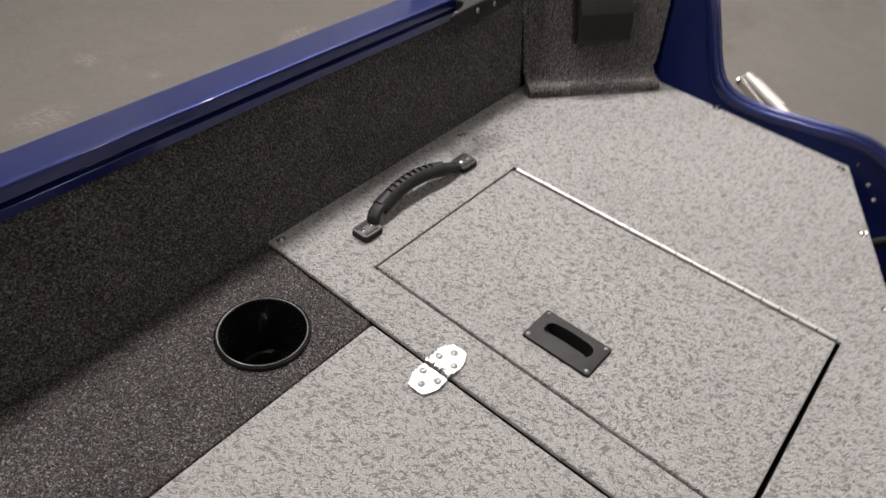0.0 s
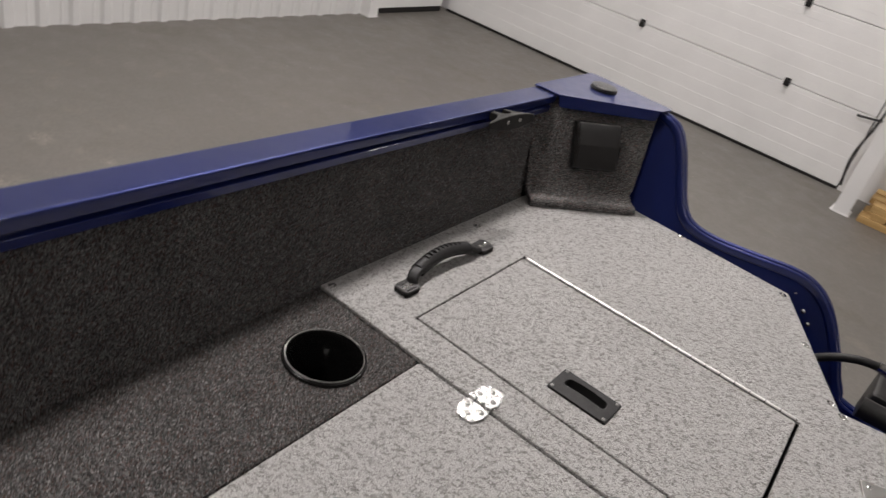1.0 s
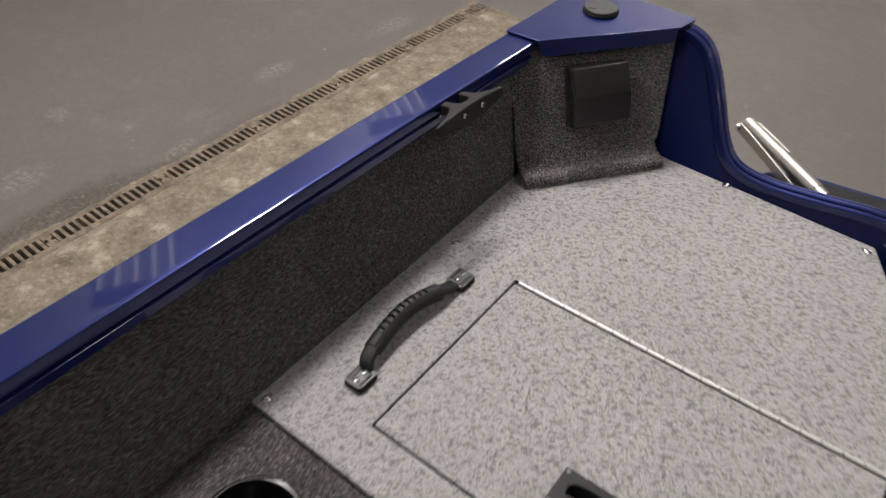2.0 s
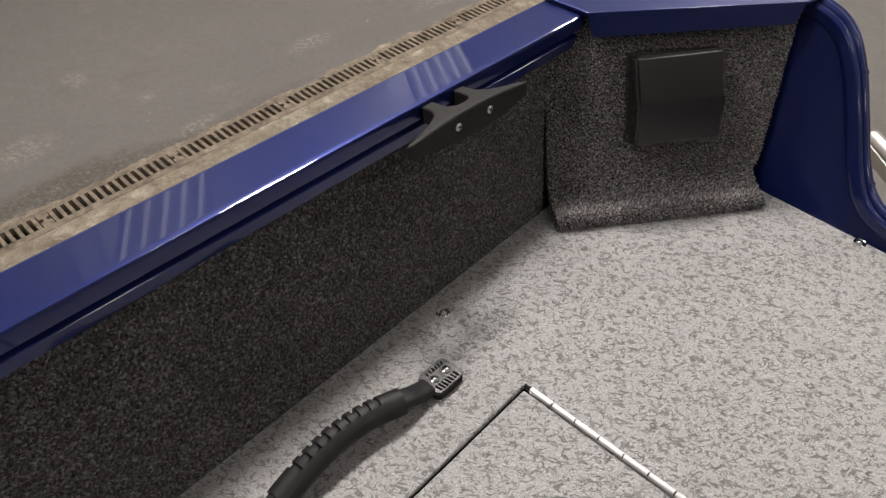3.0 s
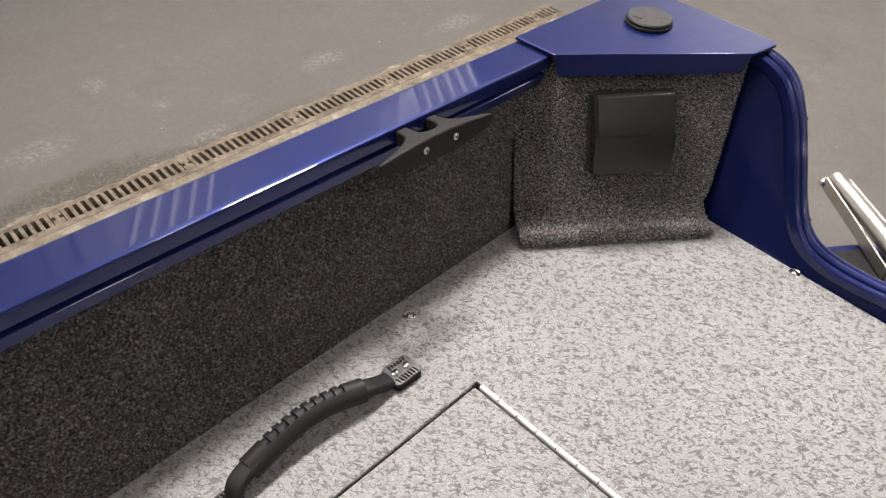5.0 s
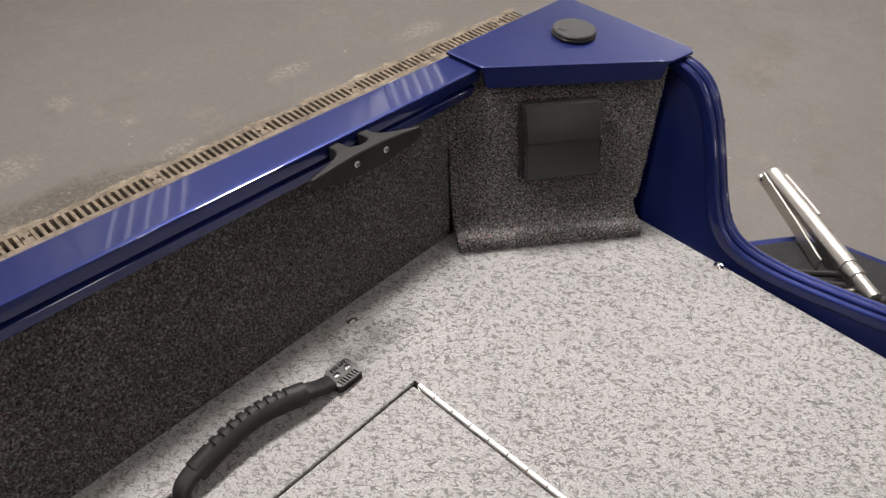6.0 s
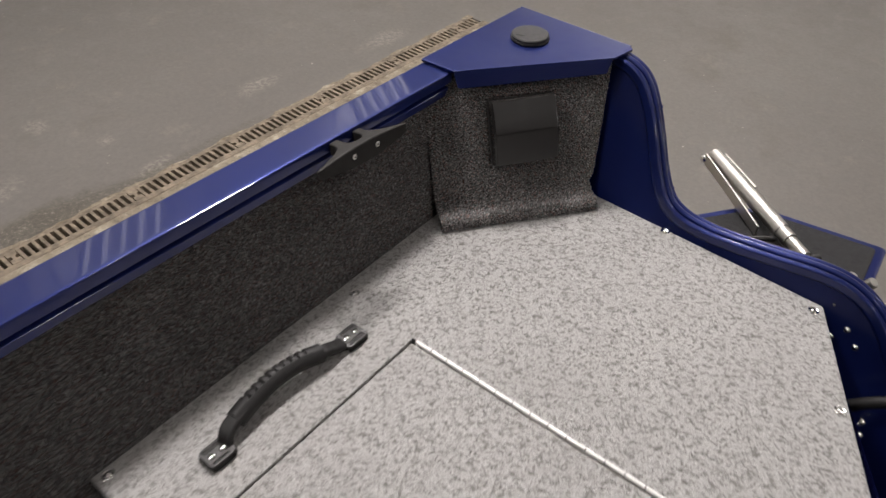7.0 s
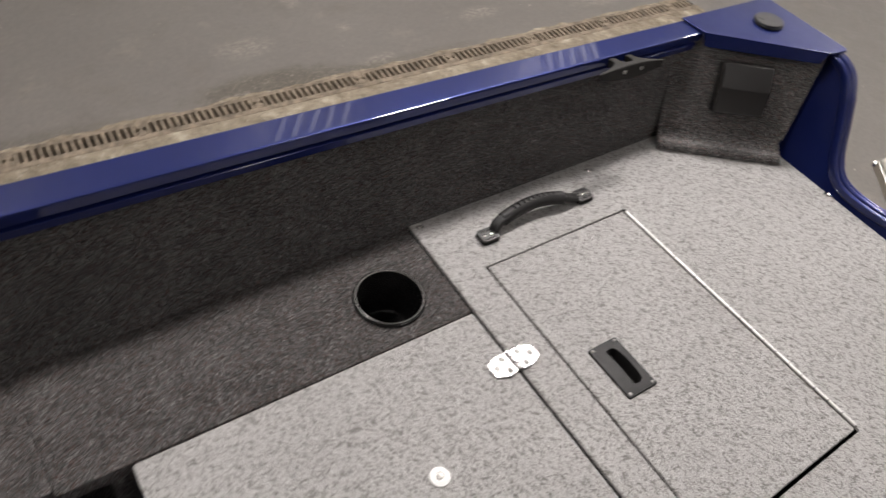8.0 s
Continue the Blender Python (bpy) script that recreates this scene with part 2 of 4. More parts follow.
DECK = deck_vinyl()
PILE = pile_carpet()
BLUE = blue_paint()
NAVY = plain("navy_hull_paint", (0.006, 0.008, 0.05), 0.22, coat=0.3)
BLACK = plain("black_moulded_plastic", (0.016, 0.0155, 0.0152), 0.42, relief=0.35, depth=0.0004, scale=60)
GLOSSBLACK = plain("black_gloss_plastic", (0.008, 0.0078, 0.0076), 0.2, relief=0.03)
RUBBER = plain("black_rubber", (0.015, 0.0142, 0.0142), 0.52, relief=0.25, depth=0.0004, scale=60)


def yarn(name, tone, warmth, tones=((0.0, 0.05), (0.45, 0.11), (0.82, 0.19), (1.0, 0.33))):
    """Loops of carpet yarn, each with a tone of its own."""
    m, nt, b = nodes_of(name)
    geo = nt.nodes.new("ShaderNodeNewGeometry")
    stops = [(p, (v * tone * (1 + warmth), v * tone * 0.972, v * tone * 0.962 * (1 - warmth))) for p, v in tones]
    col = ramp(nt, geo.outputs["Random Per Island"], stops)
    second = calc(nt, "FRACT", calc(nt, "MULTIPLY", geo.outputs["Random Per Island"], 37.7))
    col = mix(nt, calc(nt, "GREATER_THAN", second, 0.91), col, (0.19 * tone, 0.125 * tone, 0.112 * tone))
    third = calc(nt, "FRACT", calc(nt, "MULTIPLY", geo.outputs["Random Per Island"], 91.3))
    col = mix(nt, calc(nt, "GREATER_THAN", third, 0.92), col, (0.10 * tone, 0.125 * tone, 0.12 * tone))
    patch = ramp(nt, noise_of(nt, coords(nt), 14.0, 4.0), [(0.3, grey(0.8)), (0.7, grey(1.0))])
    nt.links.new(mix(nt, 1.0, col, patch, "MULTIPLY"), b.inputs["Base Color"])
    b.inputs["Roughness"].default_value = 1.0
    b.inputs["Specular IOR Level"].default_value = 0.1
    return m


# one carpet: tones carry the light on side and panel, shade on shelf
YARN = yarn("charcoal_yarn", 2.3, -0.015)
LIT_PANEL_YARN = yarn("lit_panel_yarn", 2.5, 0.005, ((0.0, 0.07), (0.4, 0.125), (0.8, 0.195), (1.0, 0.29)))
SHADED_TRODDEN = yarn("shaded_trodden_yarn", 0.6, 0.035)
PADGREY = plain("grey_moulded_plastic", (0.048, 0.046, 0.045), 0.45, relief=0.25, depth=0.0004, scale=60)
# near-black that puts shade into seams, slots and recesses
GAP_SHADE = plain("gap_shade", (0.012, 0.011, 0.010), 0.9)
CLEAT = plain("grey_cast_nylon", (0.024, 0.0226, 0.0216), 0.55, relief=0.3, depth=0.0004, scale=50)
CHROME = plain("polished_steel", (0.82, 0.81, 0.79), 0.16, 1.0, spread=0.04, scale=60, relief=0.03)
DENTED = plain("worn_polished_steel", (0.52, 0.516, 0.505), 0.28, 1.0, spread=0.2, scale=40, relief=0.5, depth=0.0012)
BRIGHT = plain("bright_hinge_steel", (0.82, 0.81, 0.79), 0.55, 1.0, spread=0.04, scale=60, relief=0.05)
COVER = plain("black_lid_plastic", (0.019, 0.018, 0.0175), 0.2, relief=0.004, depth=0.0002, scale=40, spread=0.04)
CLEAT.node_tree.nodes["Principled BSDF"].inputs["Specular IOR Level"].default_value = 0.22
RUBBER.node_tree.nodes["Principled BSDF"].inputs["Specular IOR Level"].default_value = 0.3
LADDER = plain("brushed_ladder_steel", (0.50, 0.485, 0.45), 0.34, 1.0, spread=0.04, scale=50, relief=0.02)
HEAD = plain("grey_screw_steel", (0.27, 0.265, 0.255), 0.4, 1.0, spread=0.12, scale=90)
SATIN = plain("satin_aluminium", (0.66, 0.65, 0.62), 0.36, 1.0, spread=0.06, scale=50)
WHITE = plain("white_plastic", (0.8, 0.79, 0.77), 0.4, spread=0.03)
PAD = plain("black_nonskid", (0.018, 0.018, 0.019), 0.85, relief=0.8, depth=0.002, scale=50)
CONCRETE = floor_concrete()
STAINED = stained_edge()
SILT = plain("dark_silt", (0.022, 0.018, 0.013), 0.9, spread=0.5, scale=40, relief=0.6, depth=0.003)
IRON = plain("rusty_grate_iron", (0.2, 0.162, 0.118), 0.75, spread=0.5, scale=30, relief=0.4, depth=0.001)
SHEET = plain("white_coated_sheet", (0.76, 0.755, 0.745), 0.38, spread=0.03, scale=3, relief=0.02)
DOORSKIN = plain("white_door_skin", (0.86, 0.855, 0.845), 0.42, spread=0.03, scale=4, relief=0.05)
CEIL = plain("white_ceiling_board", (0.7, 0.7, 0.69), 0.8, spread=0.03, scale=3)
PINE = wood()
TUBE = glow("lit_tube", (1.0, 0.95, 0.92), 2.1)


# ---- building helpers ----
def thing(name, m=None, label="", category="", group="", kind=""):
    ob = new(name)
    ob.empty_display_size = 0.02
    ob.matrix_basis = m if m is not None else Matrix()
    return tagged(ob, label, category, group, kind)


def finish(name, bm, material, smooth=35):
    bmesh.ops.remove_doubles(bm, verts=bm.verts, dist=1e-6)
    bmesh.ops.recalc_face_normals(bm, faces=bm.faces)
    me = bpy.data.meshes.new(name)
    bm.to_mesh(me)
    bm.free()
    me.materials.append(material)
    if smooth:
        for p in me.polygons:
            p.use_smooth = True
        me.set_sharp_from_angle(angle=radians(smooth))
    return me


def part(name, bm, material, parent, label="", smooth=35, even=True):
    """One mesh object under a thing or part; bm is in the world's metres unless the thing stands at the origin."""
    root = parent
    while root.parent:
        root = root.parent
    bm.transform(root.matrix_basis.inverted())
    ob = new(name, finish(name, bm, material, smooth))
    ob.parent = parent
    if smooth and even:
        wn = ob.modifiers.new("even_shading", "WEIGHTED_NORMAL")
        wn.weight, wn.keep_sharp = 80, True
    return tagged(ob, label)


def solid(name, bm, material, label="", category="", group="", kind="", smooth=35):
    """A thing of one mesh."""
    ob = new(name, finish(name, bm, material, smooth))
    return tagged(ob, label, category, group, kind)


def box(bm, lo, hi, bevel=0.0, m=None, segments=2):
    r = bmesh.ops.create_cube(bm, size=1.0)
    vs = r["verts"]
    for v in vs:
        v.co = Vector([lo[i] + (v.co[i] + 0.5) * (hi[i] - lo[i]) for i in range(3)])
    if bevel:
        es = list({e for v in vs for e in v.link_edges})
        r = bmesh.ops.bevel(bm, geom=es, offset=bevel, segments=segments, affect="EDGES", profile=0.5)
        vs = list({v for f in r["faces"] for v in f.verts} | {v for v in vs if v.is_valid})
    if m is not None:
        bmesh.ops.transform(bm, matrix=m, verts=vs)
    return bm


def make_box(lo, hi, bevel=0.0, m=None):
    return box(bmesh.new(), lo, hi, bevel, m)


def circle(cx, cy, r, n=32, turn=0.0):
    return [(cx + r * math.cos(turn + 2 * math.pi * i / n), cy + r * math.sin(turn + 2 * math.pi * i / n)) for i in range(n)]


def rounded(points, r, n=4):
    """A polygon with its corners rounded."""
    out = []
    k = len(points)
    for i in range(k):
        a, b, c = Vector(points[i - 1]), Vector(points[i]), Vector(points[(i + 1) % k])
        u, w = (a - b).normalized(), (c - b).normalized()
        half = max(0.05, u.angle(w) / 2)
        d = min(r / math.tan(half), 0.45 * (a - b).length, 0.45 * (c - b).length)
        p, q = b + u * d, b + w * d
        for j in range(n + 1):
            t = j / n
            out.append(tuple((1 - t) ** 2 * p + 2 * t * (1 - t) * b + t * t * q))
    return out


def plate(outer, holes=(), top=0.0, thick=0.01, bevel=0.0, segments=2):
    """A flat plate with holes: its upper face at z = top; the upper rims may be rounded."""
    bm = bmesh.new()
    loops = []
    for loop in (outer, *holes):
        vs = [bm.verts.new((x, y, top - thick)) for x, y in loop]
        loops.append([bm.edges.new((vs[i - 1], vs[i])) for i in range(len(vs))])
    edges = [e for l in loops for e in l]
    bmesh.ops.triangle_fill(bm, use_beauty=True, use_dissolve=False, edges=edges)
    faces = list(bm.faces)
    r = bmesh.ops.extrude_face_region(bm, geom=faces)
    up = [g for g in r["geom"] if isinstance(g, bmesh.types.BMVert)]
    bmesh.ops.translate(bm, vec=(0, 0, thick), verts=up)
    bmesh.ops.recalc_face_normals(bm, faces=bm.faces)
    if bevel:
        up = set(up)
        rim = [e for e in bm.edges if e.verts[0] in up and e.verts[1] in up and len(e.link_faces) == 2 and abs(e.link_faces[0].normal.z - e.link_faces[1].normal.z) > 0.5]
        bmesh.ops.bevel(bm, geom=rim, offset=bevel, segments=segments, affect="EDGES", profile=0.5)
    return bm


def lathe(profile, n=40, close=False):
    """Turned shape from (r, z) pairs round the z axis."""
    bm = bmesh.new()
    rings = []
    for r, z in profile:
        if r < 1e-6:
            rings.append([bm.verts.new((0, 0, z))])
        else:
            rings.append([bm.verts.new((r * math.cos(2 * math.pi * i / n), r * math.sin(2 * math.pi * i / n), z)) for i in range(n)])
    pairs = list(zip(rings, rings[1:])) + ([(rings[-1], rings[0])] if close else [])
    for a, b in pairs:
        for i in range(n):
            j = (i + 1) % n
            if len(a) == 1 and len(b) == 1:
                continue
            if len(a) == 1:
                bm.faces.new((a[0], b[i], b[j]))
            elif len(b) == 1:
                bm.faces.new((a[i], a[j], b[0]))
            else:
                bm.faces.new((a[i], a[j], b[j], b[i]))
    return bm


def moved(bm, m):
    bm.transform(m)
    return bm


def sweep(path, section, side=None, up=None, ends=True, scale=None):
    """A section of (a, b) pairs carried along a path of points: a along the side vector, b along up."""
    bm = bmesh.new()
    pts = [Vector(p) for p in path]
    rings = []
    for i, p in enumerate(pts):
        d = (pts[min(i + 1, len(pts) - 1)] - pts[max(i - 1, 0)]).normalized()
        if side is not None:
            s = Vector(side)
            s = (s - d * s.dot(d)).normalized()
            w = s.cross(d).normalized()
        else:
            w = Vector(up)
            w = (w - d * w.dot(d)).normalized()
            s = d.cross(w).normalized()
        k = scale[i] if scale else 1.0
        rings.append([bm.verts.new(p + s * a * k + w * b * k) for a, b in section])
    n = len(section)
    for r0, r1 in zip(rings, rings[1:]):
        for i in range(n):
            j = (i + 1) % n
            bm.faces.new((r0[i], r0[j], r1[j], r1[i]))
    if ends:
        bm.faces.new(rings[0])
        bm.faces.new(rings[-1])
    return bm


def tube(path, r, n=12, scale=None, up=(0.3, 0.2, 1)):
    return sweep(path, circle(0, 0, r, n), up=up, scale=scale)


def curve_through(points, n=8):
    """Points of a smooth curve through the given ones."""
    p = [Vector(q) for q in points]
    p = [2 * p[0] - p[1]] + p + [2 * p[-1] - p[-2]]
    out = []
    for i in range(1, len(p) - 2):
        for j in range(n):
            t = j / n
            out.append(0.5 * (2 * p[i] + (p[i + 1] - p[i - 1]) * t + (2 * p[i - 1] - 5 * p[i] + 4 * p[i + 1] - p[i + 2]) * t * t + (3 * p[i] - p[i - 1] - 3 * p[i + 1] + p[i + 2]) * t ** 3))
    out.append(p[-2])
    return out


def basis(origin, x, y, z):
    m = Matrix((Vector(x), Vector(y), Vector(z))).transposed().to_4x4()
    m.translation = Vector(origin)
    return m


def joined(*bms):
    out = bmesh.new()
    for b in bms:
        me = bpy.data.meshes.new("joining")
        b.to_mesh(me)
        b.free()
        out.from_mesh(me)
        bpy.data.meshes.remove(me)
    return out


def sheet_between(quads):
    """Four-sided faces from corner points."""
    bm = bmesh.new()
    for q in quads:
        bm.faces.new([bm.verts.new(p) for p in q])
    return bm


# ---- the garage ----
CORNER = Vector((-3.817, 5.42, 0))
U_SIDE = Vector((0.0559, 0.9984, 0))      # along the sheet-metal wall, towards the door wall
U_DOOR = Vector((0.9999, -0.0153, 0))     # along the door wall
N_SIDE = Vector((0.9984, -0.0559, 0))     # into the room
N_DOOR = Vector((-0.0153, -0.9999, 0))
DOOR_W = 3.85
SECTION = 0.557         # height of a door section
UP = Vector((0, 0, 1))
ROOM_H = CEILING - FLOOR
DRAIN = 1.17            # the grate is drawn for sections 0.412 long
DDIR = Vector((0.034, 1.0, 0)).normalized() * DRAIN
DX = Vector((DDIR.y, -DDIR.x, 0))
D0 = Vector((-1.997, -0.143, FLOOR)) - DX * 0.037

solid("floor", plate([(-5.4, -9.3), (9, -9.3), (9, 7), (-5.4, 7)], [[tuple((D0 + DX * a + DDIR * b).xy) for a, b in ((0.0, -4.55), (0.074, -4.55), (0.074, 2.68), (0.0, 2.68))]], FLOOR, 0.12), CONCRETE,
               "worn grey-brown painted concrete garage floor with chips and stains", "floor", kind="structure", smooth=0)


def corrugated(length, height, pitch=0.2):
    """Ribbed sheet: local x along the wall, z up, ribs towards +y."""
    prof = []
    x = 0.0
    while x < length:
        for dx, d in ((0, 0), (0.055, 0), (0.075, 0.022), (0.115, 0.022), (0.135, 0.0), (0.165, 0.0), (0.170, 0.004), (0.180, 0.004), (0.185, 0)):
            prof.append((x + dx, d))
        x += pitch
    bm = bmesh.new()
    a = [bm.verts.new((px, d, 0)) for px, d in prof]
    b = [bm.verts.new((px, d, height)) for px, d in prof]
    for i in range(len(prof) - 1):
        bm.faces.new((a[i], a[i + 1], b[i + 1], b[i]))
    r = bmesh.ops.extrude_face_region(bm, geom=list(bm.faces))
    bmesh.ops.translate(bm, vec=(0, -0.04, 0), verts=[g for g in r["geom"] if isinstance(g, bmesh.types.BMVert)])
    return bm


m_side = basis(CORNER + U_SIDE * -1.12 + UP * (FLOOR + 0.0), -U_SIDE, N_SIDE, UP)
solid("wall_west", moved(corrugated(13.8, ROOM_H), m_side), SHEET, "white ribbed sheet-metal garage wall", "wall", kind="structure", smooth=0)
m_door = basis(CORNER + UP * FLOOR, U_DOOR, -N_DOOR, UP)
solid("wall_north", moved(joined(make_box((-0.6, 0.06, 0), (DOOR_W - 0.03, 0.2, ROOM_H)), make_box((DOOR_W + 0.01, -0.0, 0), (13, 0.2, ROOM_H))), m_door), SHEET, "white painted wall round the garage door", "wall", kind="structure", smooth=0)
solid("wall_east", make_box((7.6, -9, FLOOR), (7.8, 6.4, CEILING)), SHEET, "plain white garage wall", "wall", kind="structure", smooth=0)
solid("wall_south", make_box((-5.2, -9.2, FLOOR), (7.8, -9.0, CEILING)), SHEET, "plain white garage wall", "wall", kind="structure", smooth=0)
solid("ceiling", make_box((-5.4, -9.3, CEILING), (9, 6.6, CEILING + 0.15)), CEIL, "plain white garage ceiling", "ceiling", kind="structure", smooth=0)

# the walk door and its post beside the corner
side_door = thing("side_door", basis(CORNER + U_SIDE * -1.03 + UP * FLOOR, U_SIDE, -N_SIDE, UP), "closed white side door beside the corner of the garage", "door")
o = side_door.matrix_basis
part("door_leaf", moved(make_box((0, -0.03, 0.05), (0.92, 0.02, 2.09), 0.004), o), DOORSKIN, side_door)
part("threshold", moved(make_box((0, -0.025, 0.0), (0.92, 0.06, 0.05), 0.004), o), GAP_SHADE, side_door, "dark threshold gap")
post = thing("wall_post", basis(CORNER + U_SIDE * -1.10 + N_SIDE * 0.02 + UP * FLOOR, U_SIDE, -N_SIDE, UP), "white boxed steel post against the sheet-metal wall", "post")
part("post_body", moved(make_box((-0.055, -0.09, 0.008), (0.055, 0.03, ROOM_H), 0.006), post.matrix_basis), DOORSKIN, post)
part("base_plate", moved(make_box((-0.06, -0.095, 0.0), (0.06, 0.03, 0.012), 0.003), post.matrix_basis), DOORSKIN, post)

# sectional door: ribbed panels half a metre high
gdoor = thing("garage_door", basis(CORNER + UP * FLOOR, U_DOOR, -N_DOOR, UP), "closed white sectional garage door with black roller hinges", "garage door")
o = gdoor.matrix_basis
for row in range(8):
    z0 = 0.02 + row * SECTION
    h = min(SECTION - 0.005, ROOM_H - z0)
    bms = [make_box((0.02, 0.0, z0), (DOOR_W, 0.05, z0 + h), 0.004)]
    for k in range(5):
        zz = z0 + 0.066 + k * 0.1
        if zz + 0.05 < z0 + h:
            bms.append(make_box((0.03, -0.0014, zz), (DOOR_W - 0.01, 0.004, zz + 0.05), 0.0013))
    part("door_section", moved(joined(*bms), o), DOORSKIN, gdoor)
part("bottom_seal", moved(make_box((0.02, -0.012, 0.0), (DOOR_W, 0.05, 0.02), 0.004), o), RUBBER, gdoor, "black rubber bottom seal")


def roller_hinge(x, z):
    bm = joined(make_box((x - 0.022, -0.016, z - 0.03), (x + 0.022, -0.003, z + 0.03), 0.004), moved(lathe([(0, 0), (0.016, 0), (0.018, 0.004), (0.018, 0.02), (0, 0.022)], 16), pose(x, -0.016, z, 90)))
    part("roller_hinge", moved(bm, o), BLACK, gdoor, "black hinge bracket")


for hx in (0.72, 1.957, 3.194):
    for row in range(1, 6):
        roller_hinge(hx + (0.0 if row != 2 else -0.11), 0.02 + row * SECTION)
part("pull_rod", moved(joined(tube([(DOOR_W - 0.11, -0.03, 0.55), (DOOR_W + 0.07, -0.05, 0.58)], 0.008), tube([(DOOR_W - 0.11, -0.03, 0.55), (DOOR_W - 0.11, 0.0, 0.55)], 0.008)), o), BLACK, gdoor, "black latch rod")
part("pull_cable", moved(tube(curve_through([(DOOR_W + 0.05, -0.06, 0.68), (DOOR_W + 0.03, -0.1, 0.5), (DOOR_W, -0.13, 0.29), (DOOR_W + 0.03, -0.14, 0.08)]), 0.009), o), BLACK, gdoor, "black pull cable")

PX, PY = 0.163, 4.887
track = thing("door_post", pose(PX, PY, FLOOR), "white upright steel post beside the garage door", "post")
part("post_body", joined(make_box((PX - 0.05, PY - 0.028, FLOOR), (PX + 0.055, PY, CEILING), 0.004), make_box((PX - 0.05, PY - 0.005, FLOOR), (PX - 0.028, PY + 0.1, CEILING), 0.004)), DOORSKIN, track)
part("foot", make_box((PX - 0.066, PY - 0.033, FLOOR), (PX + 0.066, PY + 0.11, FLOOR + 0.009), 0.002), DOORSKIN, track)

pallet = thing("lumber_stack", pose(0.6, 5.1, FLOOR), "small stack of raw yellow pine boards on the garage floor", "lumber")
rng = random.Random(4)
for layer in range(3):
    z0 = FLOOR + 0.049 * layer
    for k in range(3):
        if layer == 1:
            x0 = 0.34 + k * 0.30
            bm = make_box((x0, 4.88, z0), (x0 + 0.1, 5.32, z0 + 0.047), 0.004)
        else:
            y0 = 4.88 + k * 0.16 + rng.uniform(-0.01, 0.01)
            bm = make_box((0.30 + rng.uniform(-0.03, 0.03), y0, z0), (1.15, y0 + 0.12, z0 + 0.047), 0.004)
        part("board", bm, PINE, pallet)

# drain channel
m_dr = basis(D0, DX, DDIR, UP * DRAIN)
drain = thing("floor_drain", m_dr, "rusty slotted iron drain channel set in stained concrete", "drain", kind="structure")


def flat(x0, x1, y0, y1, z0, z1, bevel=0.0):
    return moved(make_box((x0, y0, z0), (x1, y1, z1), bevel), m_dr)


def ragged_strip(x0, x1, y0, y1, z, amp, seed):
    """A thin strip with an uneven outer rim, for the patched concrete beside the channel."""
    r = random.Random(seed)
    n = int((y1 - y0) / 0.02)
    a = [(x0 + amp * (noise.noise((k * 0.21, seed, 0.3)) + 0.5 * noise.noise((k * 0.83, seed, 7.7))), y0 + (y1 - y0) * k / n) for k in range(n + 1)]
    bm = bmesh.new()
    lo = [[bm.verts.new((px, py, z - 0.006)), bm.verts.new((px, py, z)), bm.verts.new((x1, py, z)), bm.verts.new((x1, py, z - 0.006))] for px, py in a]
    for p, q in zip(lo, lo[1:]):
        for i in range(3):
            bm.faces.new((p[i], p[i + 1], q[i + 1], q[i]))
    return moved(bm, m_dr)


part("drain_border", ragged_strip(-0.022, 0.0, -4.5, 2.69, 0.0015, 0.02, 3), STAINED, drain, "stained raw concrete edge")
part("drain_border", ragged_strip(0.34, 0.075, -4.5, 2.69, 0.002, 0.03, 5), STAINED, drain, "stained raw concrete edge")
part("channel_bed", flat(0.006, 0.068, -4.6, 2.69, -0.075, -0.048), SILT, drain, "dark silted channel bed")
part("frame_rail", flat(-0.008, 0.009, -4.6, 2.69, -0.09, 0.0034, 0.001), IRON, drain, "rust-brown frame flange")
part("frame_rail", flat(0.066, 0.091, -4.6, 2.69, -0.09, 0.0034, 0.001), IRON, drain, "rust-brown frame flange")
bar_mesh = finish("bar", make_box((0.006, -0.0058, -0.02), (0.069, 0.0058, 0.004), 0.001), IRON, 0)
end_mesh = finish("end_bar", joined(make_box((0.006, -0.016, -0.02), (0.03, 0.016, 0.0045), 0.001), make_box((0.045, -0.016, -0.02), (0.069, 0.016, 0.0045), 0.001), make_box((0.025, -0.006, -0.02), (0.05, 0.006, 0.0045), 0.001)), IRON, 0)
for k in range(-10, 7):
    y0 = 0.065 + k * 0.412
    for i in range(17):
        if y0 + i * 0.0242 > 2.66:
            break
        b = new("bar", end_mesh if i == 0 else bar_mesh)
        b.parent = drain
        b.matrix_basis = pose(0, y0 + i * 0.0242, 0)

# tube fixtures on drop rods
proto = None
